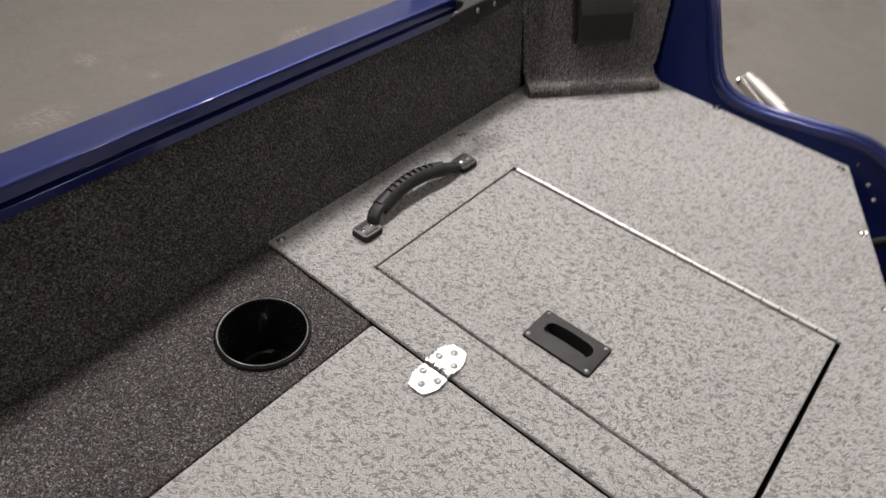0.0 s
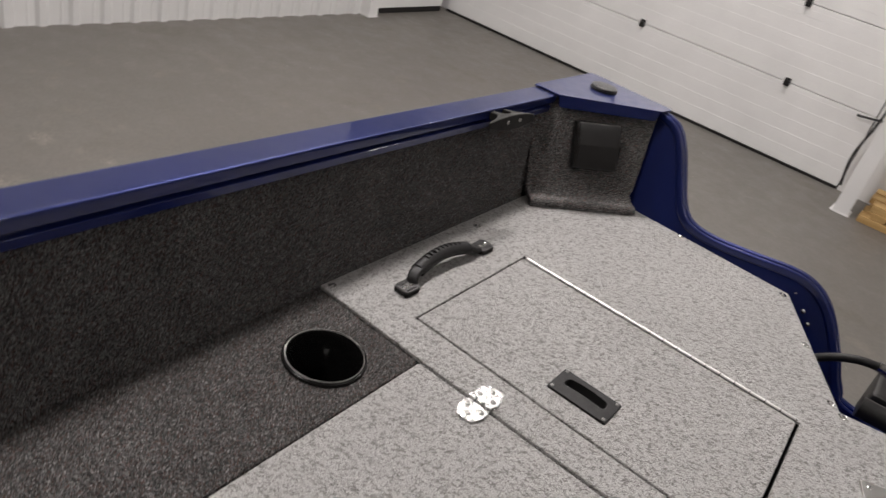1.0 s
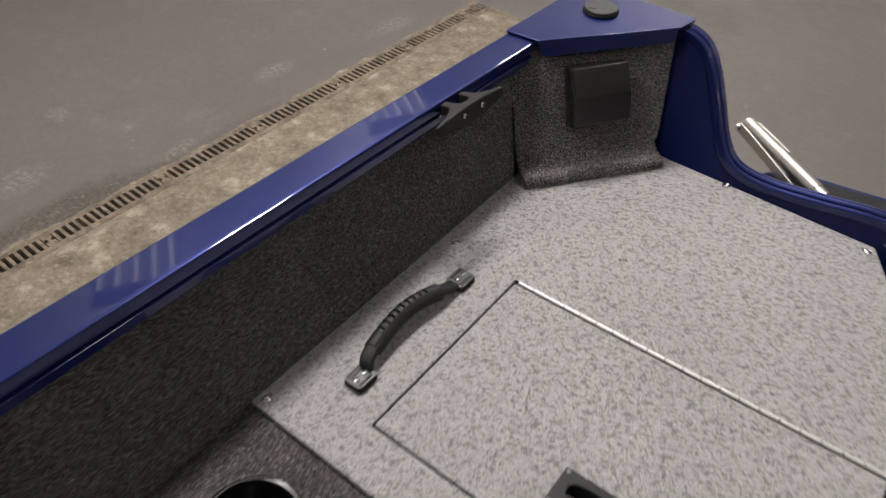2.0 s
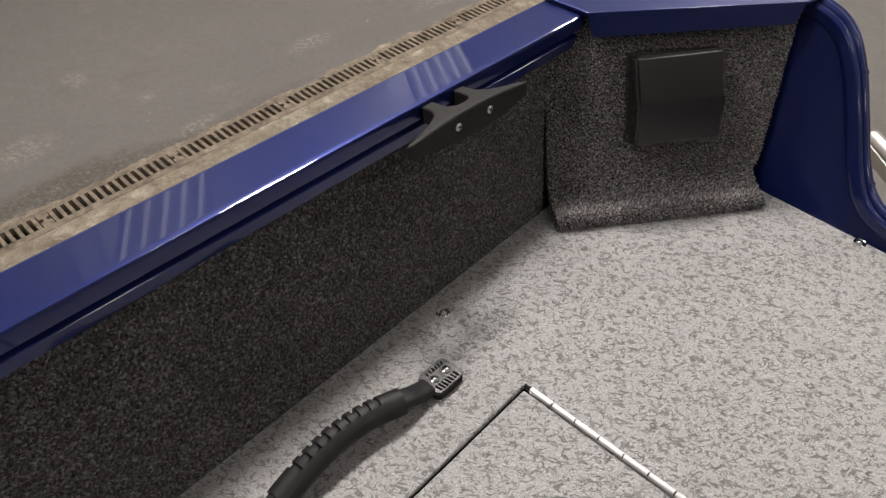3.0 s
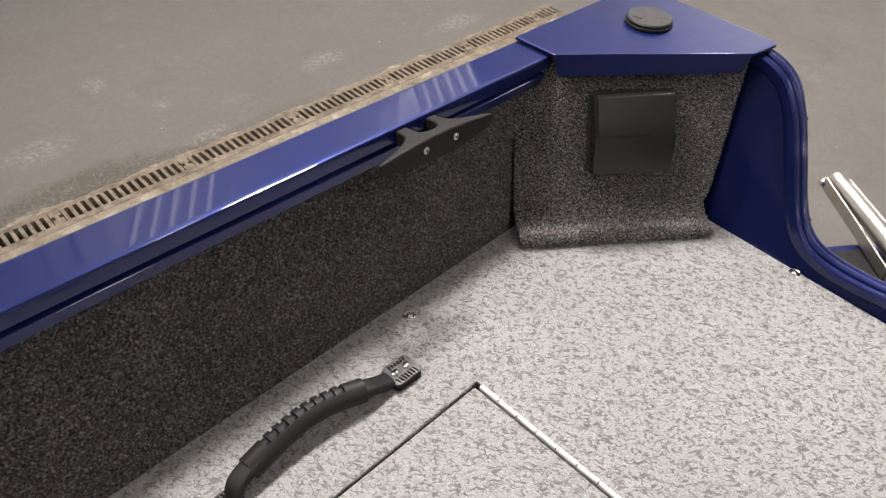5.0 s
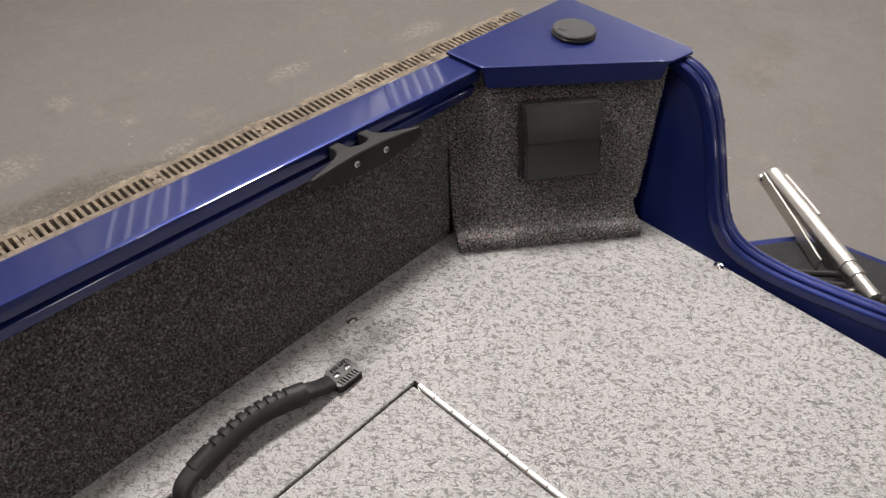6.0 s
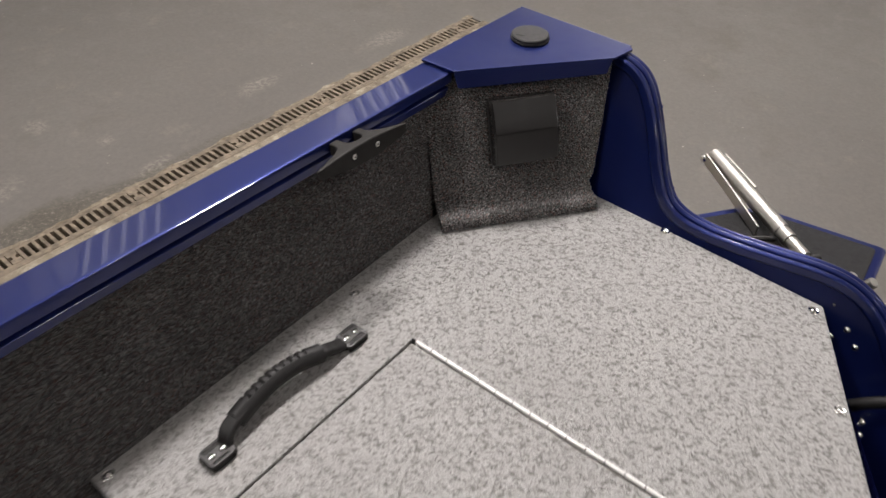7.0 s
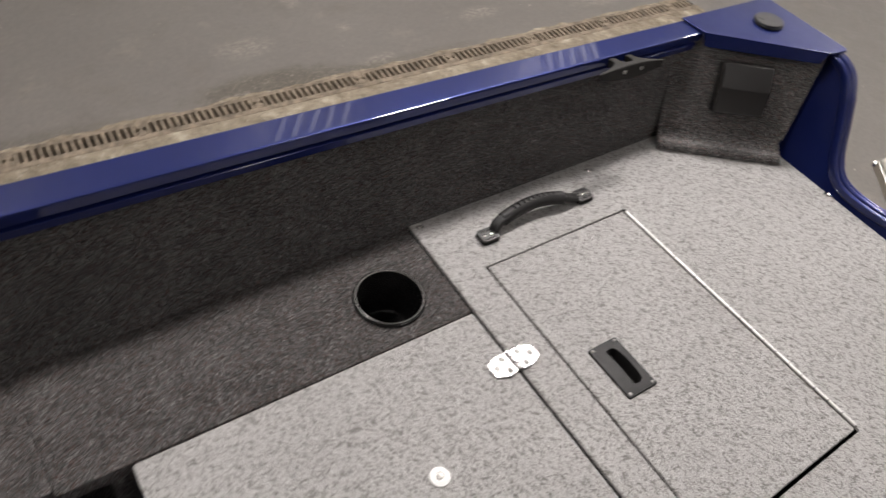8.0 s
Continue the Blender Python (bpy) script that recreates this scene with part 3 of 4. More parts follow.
# the added fill lamps get the same fixture built over them
for fx, fy, down, up in FIXTURES_AND_FILL:
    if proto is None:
        proto = thing("tube_fixture", pose(fx, fy, HANG), "white hanging fixture with five bright fluorescent tubes, out of view", "ceiling light", "garage ceiling lights")
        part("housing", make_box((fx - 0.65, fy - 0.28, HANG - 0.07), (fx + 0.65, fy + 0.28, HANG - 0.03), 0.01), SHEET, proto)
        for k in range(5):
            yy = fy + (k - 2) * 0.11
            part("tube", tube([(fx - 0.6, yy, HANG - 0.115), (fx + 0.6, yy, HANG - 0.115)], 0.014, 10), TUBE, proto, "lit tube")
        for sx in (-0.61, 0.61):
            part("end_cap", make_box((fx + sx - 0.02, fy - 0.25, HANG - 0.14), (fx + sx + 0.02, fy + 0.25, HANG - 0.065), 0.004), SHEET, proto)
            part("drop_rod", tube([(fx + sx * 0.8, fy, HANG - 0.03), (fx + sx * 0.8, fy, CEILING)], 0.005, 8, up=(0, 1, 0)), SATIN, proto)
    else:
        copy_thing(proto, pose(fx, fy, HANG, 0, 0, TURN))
proto.matrix_basis = pose(*FIXTURES_AND_FILL[0][:2], HANG, 0, 0, TURN)

# ---- the boat's shell ----
def wall_x(y, z):
    """Inner face of the carpeted side."""
    return -0.1265 + (z / 0.16) * (-0.0615 + 0.016 * (y + 0.1))


hull = thing("boat_hull", pose(0.6, 0, FLOOR + 0.42), "blue painted aluminium boat hull with dark carpeted inner side", "boat")
Y0, Y1 = -2.2, 0.60
rows = [Y0 + (Y1 - Y0) * i / 24 for i in range(25)]
bm = bmesh.new()
grid = []
for u in rows:
    f = (u - Y0) / (Y1 - Y0)
    grid.append([bm.verts.new((wall_x(y, z), y, z)) for y, z in ((Y0 + (0.4705 + 0.27 * z - Y0) * f, z) for z in (-0.03, 0.02, 0.07, 0.12, 0.172))])
for a, b in zip(grid, grid[1:]):
    for i in range(4):
        bm.faces.new((a[i], a[i + 1], b[i + 1], b[i]))
r = bmesh.ops.extrude_face_region(bm, geom=list(bm.faces))
bmesh.ops.translate(bm, vec=(-0.008, 0, 0), verts=[g for g in r["geom"] if isinstance(g, bmesh.types.BMVert)])
part("side_carpet", bm, PILE, hull, "charcoal carpet on the inner side")


bm = bmesh.new()
back = [[bm.verts.new((wall_x(y, z) - 0.0085, y, z)) for z in (-0.03, 0.172)] for y in (0.3, 0.62)]
bm.faces.new((back[0][0], back[0][1], back[1][1], back[1][0]))
r = bmesh.ops.extrude_face_region(bm, geom=list(bm.faces))
bmesh.ops.translate(bm, vec=(-0.003, 0, 0), verts=[g for g in r["geom"] if isinstance(g, bmesh.types.BMVert)])
part("side_backing", bm, PILE, hull, "dark carpet behind the corner seam")


def gun(y, dx, dz):
    return Vector((-0.2175 + 0.022 * y + dx, y, 0.190 - 0.014 * y + dz))


# gunwale extrusion: flat top, inner lip, groove and lower ridge
GSEC = [(0.0, -0.004), (0.0015, -0.001), (0.004, 0.0), (0.037, 0.0), (0.0405, -0.0012), (0.042, -0.004), (0.0422, -0.0158), (0.0405, -0.0180), (0.036, -0.0192), (0.0345, -0.0232), (0.0385, -0.0250),
        (0.0395, -0.0265), (0.0392, -0.0375), (0.037, -0.0392), (0.03, -0.0392), (0.03, -0.024), (0.006, -0.024), (0.006, -0.05), (0.0, -0.05)]
part("gunwale", sweep([gun(Y0, 0, 0), gun(-1.0, 0, 0), gun(-0.5, 0, 0), gun(0.0, 0, 0), gun(0.545, 0, 0)], [(a * 1.17, b * 0.9) for a, b in GSEC], side=(1, 0, 0), scale=[1.22, 1.2, 1.12, 1.03, 0.98]), BLUE, hull, "glossy blue gunwale rail")
# outer skin falling away to the keel
bm = bmesh.new()
sk = []
for y in (Y0, 0.745):
    sk.append([bm.verts.new((x, y, z)) for x, z in ((-0.2135 + 0.022 * y, 0.16), (-0.2, 0.0), (-0.12, -0.3), (0.1, -0.48), (0.75, -0.6), (1.4, -0.48), (1.62, -0.3), (1.70, 0.0), (1.722 - 0.024 * y, 0.16))])
for i in range(8):
    bm.faces.new((sk[0][i], sk[0][i + 1], sk[1][i + 1], sk[1][i]))
r = bmesh.ops.extrude_face_region(bm, geom=list(bm.faces))
bmesh.ops.translate(bm, vec=(0.004, 0, 0.006), verts=[g for g in r["geom"] if isinstance(g, bmesh.types.BMVert)])
part("outer_skin", bm, BLUE, hull)
part("far_side", make_box((1.60, -2.2, -0.05), (1.64, 0.7, 0.18), 0.006), PILE, hull, "charcoal carpet on the far inner side")
part("bow_bulkhead", make_box((-0.2, -2.24, -0.45), (1.64, -2.2, 0.18)), NAVY, hull)
part("inner_lining", make_box((-0.09, -2.19, -0.40), (-0.07, -0.57, -0.05)), PILE, hull, "charcoal carpet below the side shelf")
part("under_deck", make_box((0.06, -0.075, -0.40), (1.6, -0.060, -0.036)), GAP_SHADE, hull, "dark bulkhead under the deck")
part("cockpit_floor", make_box((-0.1, -2.2, -0.30), (1.62, -0.06, -0.28)), PILE, hull, "charcoal carpeted cockpit floor")

cradle = thing("boat_cradle", pose(0.75, -0.6, FLOOR), "plain steel cradle carrying the boat", "cradle")
for cy in (-1.6, 0.3):
    part("cross_beam", make_box((0.1, cy - 0.05, -0.70), (1.4, cy + 0.05, -0.59), 0.005), SATIN, cradle)
    for cx in (0.2, 1.3):
        part("leg", make_box((cx - 0.04, cy - 0.04, FLOOR), (cx + 0.04, cy + 0.04, -0.70), 0.004), SATIN, cradle)

# transom: leaning inner face with a swept top edge and a ridged trim
def tr(x, z, back=0.0):
    return Vector((x, 0.6655 - 0.028 * x + 0.4 * z + back * 0.928, z))


TOP = curve_through([(-0.19, 0, 0.172), (-0.06, 0, 0.173), (-0.010, 0, 0.172), (0.025, 0, 0.160), (0.051, 0, 0.132), (0.074, 0, 0.096), (0.098, 0, 0.056), (0.120, 0, 0.030), (0.150, 0, 0.0165), (0.20, 0, 0.014), (0.27, 0, 0.021), (0.335, 0, 0.029), (0.375, 0, 0.027), (0.41, 0, 0.012), (0.440, 0, -0.016), (0.470, 0, -0.055), (0.50, 0, -0.10), (0.54, 0, -0.125), (0.75, 0, -0.128), (1.0, 0, -0.125)], 6)
bm = bmesh.new()
a = [bm.verts.new(tr(p.x, p.z)) for p in TOP]
b = [bm.verts.new(tr(p.x, -0.3)) for p in TOP]
for i in range(len(TOP) - 1):
    bm.faces.new((a[i], a[i + 1], b[i + 1], b[i]))
r = bmesh.ops.extrude_face_region(bm, geom=list(bm.faces))
bmesh.ops.translate(bm, vec=(0, 0.017, 0), verts=[g for g in r["geom"] if isinstance(g, bmesh.types.BMVert)])
transom = part("transom", bm, BLUE, hull, "glossy blue transom with a swept top edge")
TSEC = [(-0.0065, -0.0125), (-0.0075, -0.0105), (-0.0078, -0.0075), (-0.0070, -0.0050)]
for c0, lift, rr in ((-0.0024, -0.0016, 0.0048), (0.0076, 0.0006, 0.0046), (0.0172, -0.0010, 0.0042)):
    TSEC += [(c0 - rr * math.cos(math.pi * k / 8), lift + 0.75 * rr * math.sin(math.pi * k / 8)) for k in range(9)]
TSEC += [(0.0214, -0.003), (0.0205, -0.0125)]
TSEC = [(a, b + 0.006) for a, b in TSEC]
part("edge_trim", sweep([tr(p.x, p.z) for p in reversed(TOP)], TSEC, side=(0, 0.928, 0.0)), BLUE, transom, "ridged blue edge trim", smooth=75, even=False)


# two raised collars stand in for lamp reflections at the trim's bends
for lo in (24, 39):
    sub = [tr(p.x, p.z) for p in TOP[lo:lo + 2]]
    part("glint_collar", sweep([sub[0].lerp(sub[1], 0.55), sub[0]], [(a * 1.03, b + 0.0008) for a, b in TSEC], side=(0, 0.928, 0.0)), BLUE, transom, "raised blue collar for the trim's glint", smooth=75, even=False)


def dome(r, h, n=14):
    return lathe([(r, 0), (r * 0.92, h * 0.45), (r * 0.6, h * 0.85), (0, h)], n)


TR_UP = Vector((0, 0.4, 1)).normalized()
TR_N = Vector((0, -1, 0.4)).normalized()
for rx, rz in ((0.378, -0.0325), (0.391, -0.0165), (0.408, -0.0315), (0.365, 0.0045), (0.459, -0.0445)):
    small = rx in (0.365, 0.459)
    part("rivet", moved(dome(0.0022 if small else 0.0045, 0.003), basis(tr(rx, rz), (1, 0, 0), TR_UP, TR_N)), CHROME, transom, "bright rivet head")

# ---- corner: carpeted panel, blue cap, socket cover ----
BASE_L, BASE_R = Vector((-0.1195, 0.4700, 0)), Vector((0.0175, 0.651, 0))
ALONG = (BASE_R - BASE_L).normalized()
FOOT = Vector((ALONG.y, -ALONG.x, 0))     # forward on the deck
LEAN = (FOOT * -0.0800 + UP * 0.187).normalized()      # straight up the sloping panel
OUT = ALONG.cross(LEAN).normalized()
bm = bmesh.new()
# section from the top of the panel down to the curled foot: (height up the panel, forward, z)
sec = [LEAN * 0.196, LEAN * 0.15, LEAN * 0.10, LEAN * 0.06, LEAN * 0.036]
for k in range(1, 6):
    tt = k / 5
    sec.append((1 - tt) ** 2 * (LEAN * 0.036) + 2 * tt * (1 - tt) * (Vector((0, 0, 0.010)) + FOOT * 0.001) + tt * tt * (FOOT * 0.017 + UP * 0.0135))
sec += [FOOT * 0.0235 + UP * 0.0135, FOOT * 0.0290 + UP * 0.0105, FOOT * 0.0310 + UP * 0.0055, FOOT * 0.0305 + UP * 0.0005]
cols = []
N = 30


def panel_point(i, j):
    """Column i, section step j; the upper corner beside the gunwale curves back."""
    s, d = i / N, sec[j]
    p = BASE_L.lerp(BASE_R, s) + d
    if d.z > 0.03:
        q = d.z / 0.187
        p += ALONG * (-0.003 * q * (1 - s) + 0.040 * q * s)
        p -= OUT * 0.026 * max(0.0, 1 - s / 0.24) ** 1.3 * max(0.0, (q - 0.45) / 0.55)
    return p


for i in range(N + 1):
    col = []
    for j in range(len(sec)):
        p = panel_point(i, j)
        if j >= len(sec) - 4:
            p += FOOT * 0.0025 * noise.noise((i * 0.45, j * 0.3, 2.0))
        col.append(bm.verts.new(p))
    cols.append(col)
for c0, c1 in zip(cols, cols[1:]):
    for j in range(len(sec) - 1):
        bm.faces.new((c0[j], c0[j + 1], c1[j + 1], c1[j]))
r = bmesh.ops.extrude_face_region(bm, geom=list(bm.faces))
bmesh.ops.translate(bm, vec=-OUT * 0.010 - UP * 0.0008, verts=[g for g in r["geom"] if isinstance(g, bmesh.types.BMVert)])
part("corner_panel", bm, PILE, hull, "charcoal carpeted corner panel with a curled foot", smooth=60)

CAPZ = 0.187
cap_poly = [(-0.206, 0.538), (-0.1525, 0.5405), (-0.0100, 0.7125), (-0.004, 0.751), (-0.012, 0.757), (-0.190, 0.762), (-0.198, 0.755)]
cap = part("corner_cap", plate(rounded(cap_poly, 0.003, 2), (), CAPZ, 0.003, 0.0011), BLUE, hull, "glossy blue corner cap")
fl = Vector((0.1425, 0.1720, 0)).normalized()
fo = Vector((fl.y, -fl.x, 0))
fdown = (fo * -0.43 + UP).normalized()     # the flange lies on the sloping carpet
flange_low = rounded([(0.002, 0.03), (0.004, -0.0225), (0.213, -0.0195), (0.2205, 0.03)], 0.007, 5)
flange_face = [(0.0, 0.0)] + [p for p in flange_low if p[1] < 0.0] + [(0.2205, 0.0)]
m_fl = basis(Vector((-0.1525, 0.5405, CAPZ - 0.0010)) - fo * 0.0002, fl, fdown, fl.cross(fdown))
part("cap_flange", moved(plate(flange_face, (), 0.0006, 0.0026), m_fl), BLUE, cap)
lip = [(-0.165, 0.7605), (-0.085, 0.7595), (-0.014, 0.7570)]
fold = sheet_between([[(x0, y0, CAPZ - 0.001), (x1, y1, CAPZ - 0.001), (x1, y1 + 0.004 + 0.003 * k, CAPZ - 0.0025 - 0.001 * k), (x0, y0 + 0.001 + 0.003 * k, CAPZ - 0.0015 - 0.001 * k)] for k, ((x0, y0), (x1, y1)) in enumerate(zip(lip, lip[1:]), 1)])
bmesh.ops.remove_doubles(fold, verts=fold.verts, dist=1e-5)
r = bmesh.ops.extrude_face_region(fold, geom=list(fold.faces))
bmesh.ops.translate(fold, vec=(0, 0, -0.002), verts=[g for g in r["geom"] if isinstance(g, bmesh.types.BMVert)])
part("rolled_lip", fold, BLUE, cap)
part("cap_flange", moved(make_box((-0.2, 0.0, -0.02), (-0.02, 0.003, 0.001), 0.0008), pose(0.0, 0.757, CAPZ - 0.003, 0, 0, -1.6)), BLUE, cap)

plug = thing("filler_plug", pose(-0.129, 0.683, CAPZ), "round black plastic plug set in the blue corner cap", "plug")
o = plug.matrix_basis
part("rim", moved(lathe([(0.0, 0.0), (0.026, 0.0), (0.0272, 0.001), (0.0272, 0.003), (0.0262, 0.004), (0.0, 0.004)], 48), o), BLACK, plug)
part("lid", moved(lathe([(0.0, 0.004), (0.0255, 0.004), (0.0265, 0.0048), (0.0262, 0.0068), (0.0245, 0.0080), (0.021, 0.0078), (0.0, 0.0076)], 48), o), BLACK, plug)
part("slot", moved(make_box((-0.018, -0.012, 0.0070), (-0.006, -0.0095, 0.0081), 0.0004, ), o @ pose(0, 0, 0, 0, 0, 20)), GAP_SHADE, plug)

# socket cover on the panel
BX = BASE_L + ALONG * 0.1268 + LEAN * 0.1125 + OUT * 0.0030
m_bx = basis(BX, ALONG, LEAN, OUT) @ pose(0, 0, 0, 0, 0, 1.5)
cover = thing("socket_cover", m_bx, "square black plastic socket cover with a flip lid on carpeted panel", "socket cover")
part("back_plate", moved(make_box((-0.046, -0.045, 0.0), (0.046, 0.045, 0.012), 0.003), m_bx), BLACK, cover)


def lid_shape():
    bm = bmesh.new()
    prof = [(0.0445, 0.004), (0.0445, 0.0185), (0.0435, 0.0208), (0.0412, 0.0222), (0.002, 0.0285), (-0.0015, 0.0283), (-0.0415, 0.0222), (-0.0435, 0.0208), (-0.0445, 0.0170), (-0.0445, 0.004)]
    a = [bm.verts.new((-0.0455, y, z)) for y, z in prof]
    b = [bm.verts.new((0.0455, y, z)) for y, z in prof]
    n = len(prof)
    for i in range(n):
        bm.faces.new((a[i], a[(i + 1) % n], b[(i + 1) % n], b[i]))
    fa, fb = bm.faces.new(a), bm.faces.new(b)
    bmesh.ops.bevel(bm, geom=list(fa.edges) + list(fb.edges), offset=0.0026, segments=3, affect="EDGES")
    return bm


part("flip_lid", moved(lid_shape(), m_bx), COVER, cover, "glossy black flip lid")

# ---- decks ----
H_A, H_B, H_C, H_D = (0.0, 0.280), (0.0, 0.0), (0.468, 0.283), (0.479, -0.006)


def inset(poly, d):
    c = Vector((sum(p[0] for p in poly) / len(poly), sum(p[1] for p in poly) / len(poly)))
    out = []
    k = len(poly)
    for i in range(k):
        a, b, e = Vector(poly[i - 1]), Vector(poly[i]), Vector(poly[(i + 1) % k])
        n1 = Vector((-(b - a).y, (b - a).x)).normalized()
        n2 = Vector((-(e - b).y, (e - b).x)).normalized()
        if n1.dot(c - b) < 0:
            n1, n2 = -n1, -n2
        w = (n1 + n2) / (1 + n1.dot(n2))
        out.append(tuple(b + w * d))
    return out


deck = thing("aft_deck", pose(0.2, 0.3, -0.012), "light grey flecked carpeted aft deck panel", "deck")
deck_edge = [(-0.1265, -0.0605), (0.06, -0.0635), (1.45, -0.066), (1.50, 0.40), (0.575, 0.380), (0.5075, 0.3660), (0.3555, 0.6500), (-0.115, 0.6660), (-0.1265, 0.62)]
part("deck_panel", plate(rounded(deck_edge, 0.004, 3), [inset([H_B, H_D, H_C, H_A], -0.0012)], 0.0, 0.005, 0.0022, 3), DECK, deck)
# lining, sheet and boards are near-black so that the seams look shaded
part("edge_lining", plate([(-0.115, -0.057), (1.44, -0.060), (1.48, 0.393), (0.573, 0.374), (0.505, 0.360), (0.352, 0.643), (-0.10, 0.655)], [inset([H_B, H_D, H_C, H_A], -0.0011)], -0.0052, 0.027), GAP_SHADE, deck, "black lining put in for shade in the deck seams")
part("hatch_gap_shade", plate(inset([H_B, H_D, H_C, H_A], -0.004), (), -0.034, 0.004), GAP_SHADE, deck, "black sheet put in for shade under the hatch gap")

lid = thing("hatch_lid", pose(0.24, 0.15, -0.02), "closed light grey carpeted hatch lid in the aft deck", "hatch")
lid_poly = [(0.0016, 0.0014), (0.4745, -0.0044), (0.4646, 0.2790), (0.0018, 0.2765)]
part("lid_panel", plate(rounded(lid_poly, 0.002, 2), [[(0.2055, 0.0535), (0.2695, 0.0535), (0.2695, 0.0775), (0.2055, 0.0775)]], 0.0005, 0.005, 0.0022, 3), DECK, lid)
part("core_board", plate(inset(lid_poly, 0.0006), [[(0.2053, 0.0533), (0.2697, 0.0533), (0.2697, 0.0777), (0.2053, 0.0777)]], -0.0047, 0.018), GAP_SHADE, lid, "board under the carpet, blackened for shade in the gap")
hinge_line = thing("piano_hinge", pose(0.0, 0.280, 0.0), "long bright piano hinge along the hatch edge", "hinge")
ha, hc = Vector((0.006, 0.2797, 0.0016)), Vector((0.463, 0.2825, 0.0016))
hd = (hc - ha).normalized()
L = (hc - ha).length
kn = 20
for i in range(kn):
    p, q = ha + hd * (L * i / kn + 0.0006), ha + hd * (L * (i + 1) / kn - 0.0006)
    part("knuckle", tube([p, q], 0.0027, 10), BRIGHT, hinge_line)
part("pin", tube([ha - hd * 0.006, hc], 0.0017, 8), GAP_SHADE, hinge_line, "dark hinge pin")
part("leaf", plate([tuple((ha + Vector((hd.y, -hd.x, 0)) * 0.004).xy), tuple((hc + Vector((hd.y, -hd.x, 0)) * 0.004).xy), tuple((hc - Vector((hd.y, -hd.x, 0)) * 0.001).xy), tuple((ha - Vector((hd.y, -hd.x, 0)) * 0.001).xy)], (), -0.0035, 0.0015), CHROME, hinge_line)

seat = thing("fold_panel", pose(0.6, -0.3, -0.03), "light grey carpeted fold-down panel before the aft deck", "panel")
seat_poly = [(0.0615, -0.541), (1.45, -0.541), (1.45, -0.0700), (0.0615, -0.0678)]
part("panel", plate(rounded(seat_poly, 0.005, 3), (), 0.0, 0.008, 0.003), DECK, seat)

part("core_board", plate(inset(seat_poly, 0.002), (), -0.0082, 0.03), GAP_SHADE, seat, "board under the carpet, blackened for shade in the gap")

shelf = thing("side_shelf", pose(-0.03, -0.3, -0.02), "dark charcoal carpeted side shelf with a cup recess", "shelf")
CUP = (-0.0165, -0.158)
part("shelf_top", plate(rounded([(-0.135, -0.628), (0.058, -0.622), (0.0590, -0.0660), (-0.132, -0.0625)], 0.006, 3), [circle(*CUP, 0.046, 40)], -0.0035, 0.02, 0.003), PILE, shelf)
part("shelf_face", make_box((0.046, -0.568, -0.40), (0.0575, -0.071, -0.024), 0.002), PILE, shelf)
part("forward_ledge", plate(rounded([(-0.16, -2.1), (0.05, -2.1), (0.05, -0.6215), (-0.14, -0.6275)], 0.004, 3), (), -0.0045, 0.02, 0.003), PILE, shelf)
part("aft_ledge", plate([(-0.121, -0.060), (0.3, -0.060), (0.3, -0.2), (0.0625, -0.2), (0.0625, -0.069), (-0.121, -0.069)], (), -0.0325, 0.006), GAP_SHADE, shelf)

# ---- fittings ----
cup = thing("cup_holder", pose(CUP[0], CUP[1], -0.0035), "black recessed cup holder with a raised rim", "cup holder")
o = cup.matrix_basis
part("rim", moved(lathe([(0.0455, -0.002), (0.0525, 0.0), (0.0527, 0.002), (0.0518, 0.0044), (0.0500, 0.0056), (0.0470, 0.0046), (0.0452, 0.0)], 64, True), o), GLOSSBLACK, cup)
# added metal ring stands in for the highlight round the rim
part("rim_ring", moved(lathe([(0.0484 + 0.0008 * math.cos(k * math.pi / 4), 0.0054 + 0.0008 * math.sin(k * math.pi / 4)) for k in range(8)], 64, True), o), HEAD, cup, "thin metal ring put in for the rim's highlight")
part("well", moved(lathe([(0.0462, 0.001), (0.0440, -0.006), (0.0425, -0.03), (0.0400, -0.075), (0.037, -0.078), (0.0, -0.079), (0.0, -0.0805), (0.0415, -0.0795), (0.0445, -0.03), (0.0455, -0.004)], 64), o), GLOSSBLACK, cup)
part("drain_ring", moved(lathe([(0.0, -0.079), (0.011, -0.079), (0.012, -0.0775), (0.009, -0.0765), (0.007, -0.078), (0.0, -0.0785)], 24), o), GLOSSBLACK, cup)


def pan_screw(r=0.0045, h=0.0026):
    """Cross-head pan screw, standing on z = 0."""
    head = lathe([(0.0, h * 0.55), (r * 0.18, h * 0.6), (r * 0.2, h), (r * 0.55, h * 0.92), (r * 0.9, h * 0.5), (r, 0.0), (0, 0)], 16)
    return head


def deck_screw():
    t = thing("deck_screw", None, "bright stainless deck screw in a cup washer", "screw", "deck edge screws")
    part("washer", lathe([(0.0022, 0.0006), (0.0038, 0.0004), (0.0056, 0.0013), (0.0064, 0.0007), (0.0066, 0.0), (0.0022, 0.0)], 24), CHROME, t)
    part("head", moved(pan_screw(0.0037, 0.0019), pose(0, 0, 0.0005)), CHROME, t)
    return t


screw = deck_screw()
spots = [(-0.1165, -0.047), (-0.105, 0.2915), (0.138, 0.652), (0.3485, 0.634), (0.4225, 0.502), (0.492, 0.3745), (0.512, 0.3575)]
screw.matrix_basis = pose(*spots[0], 0.0)
for k, (sx, sy) in enumerate(spots[1:]):
    copy_thing(screw, pose(sx, sy, 0.0, 0, 0, 37 * (k + 1)))

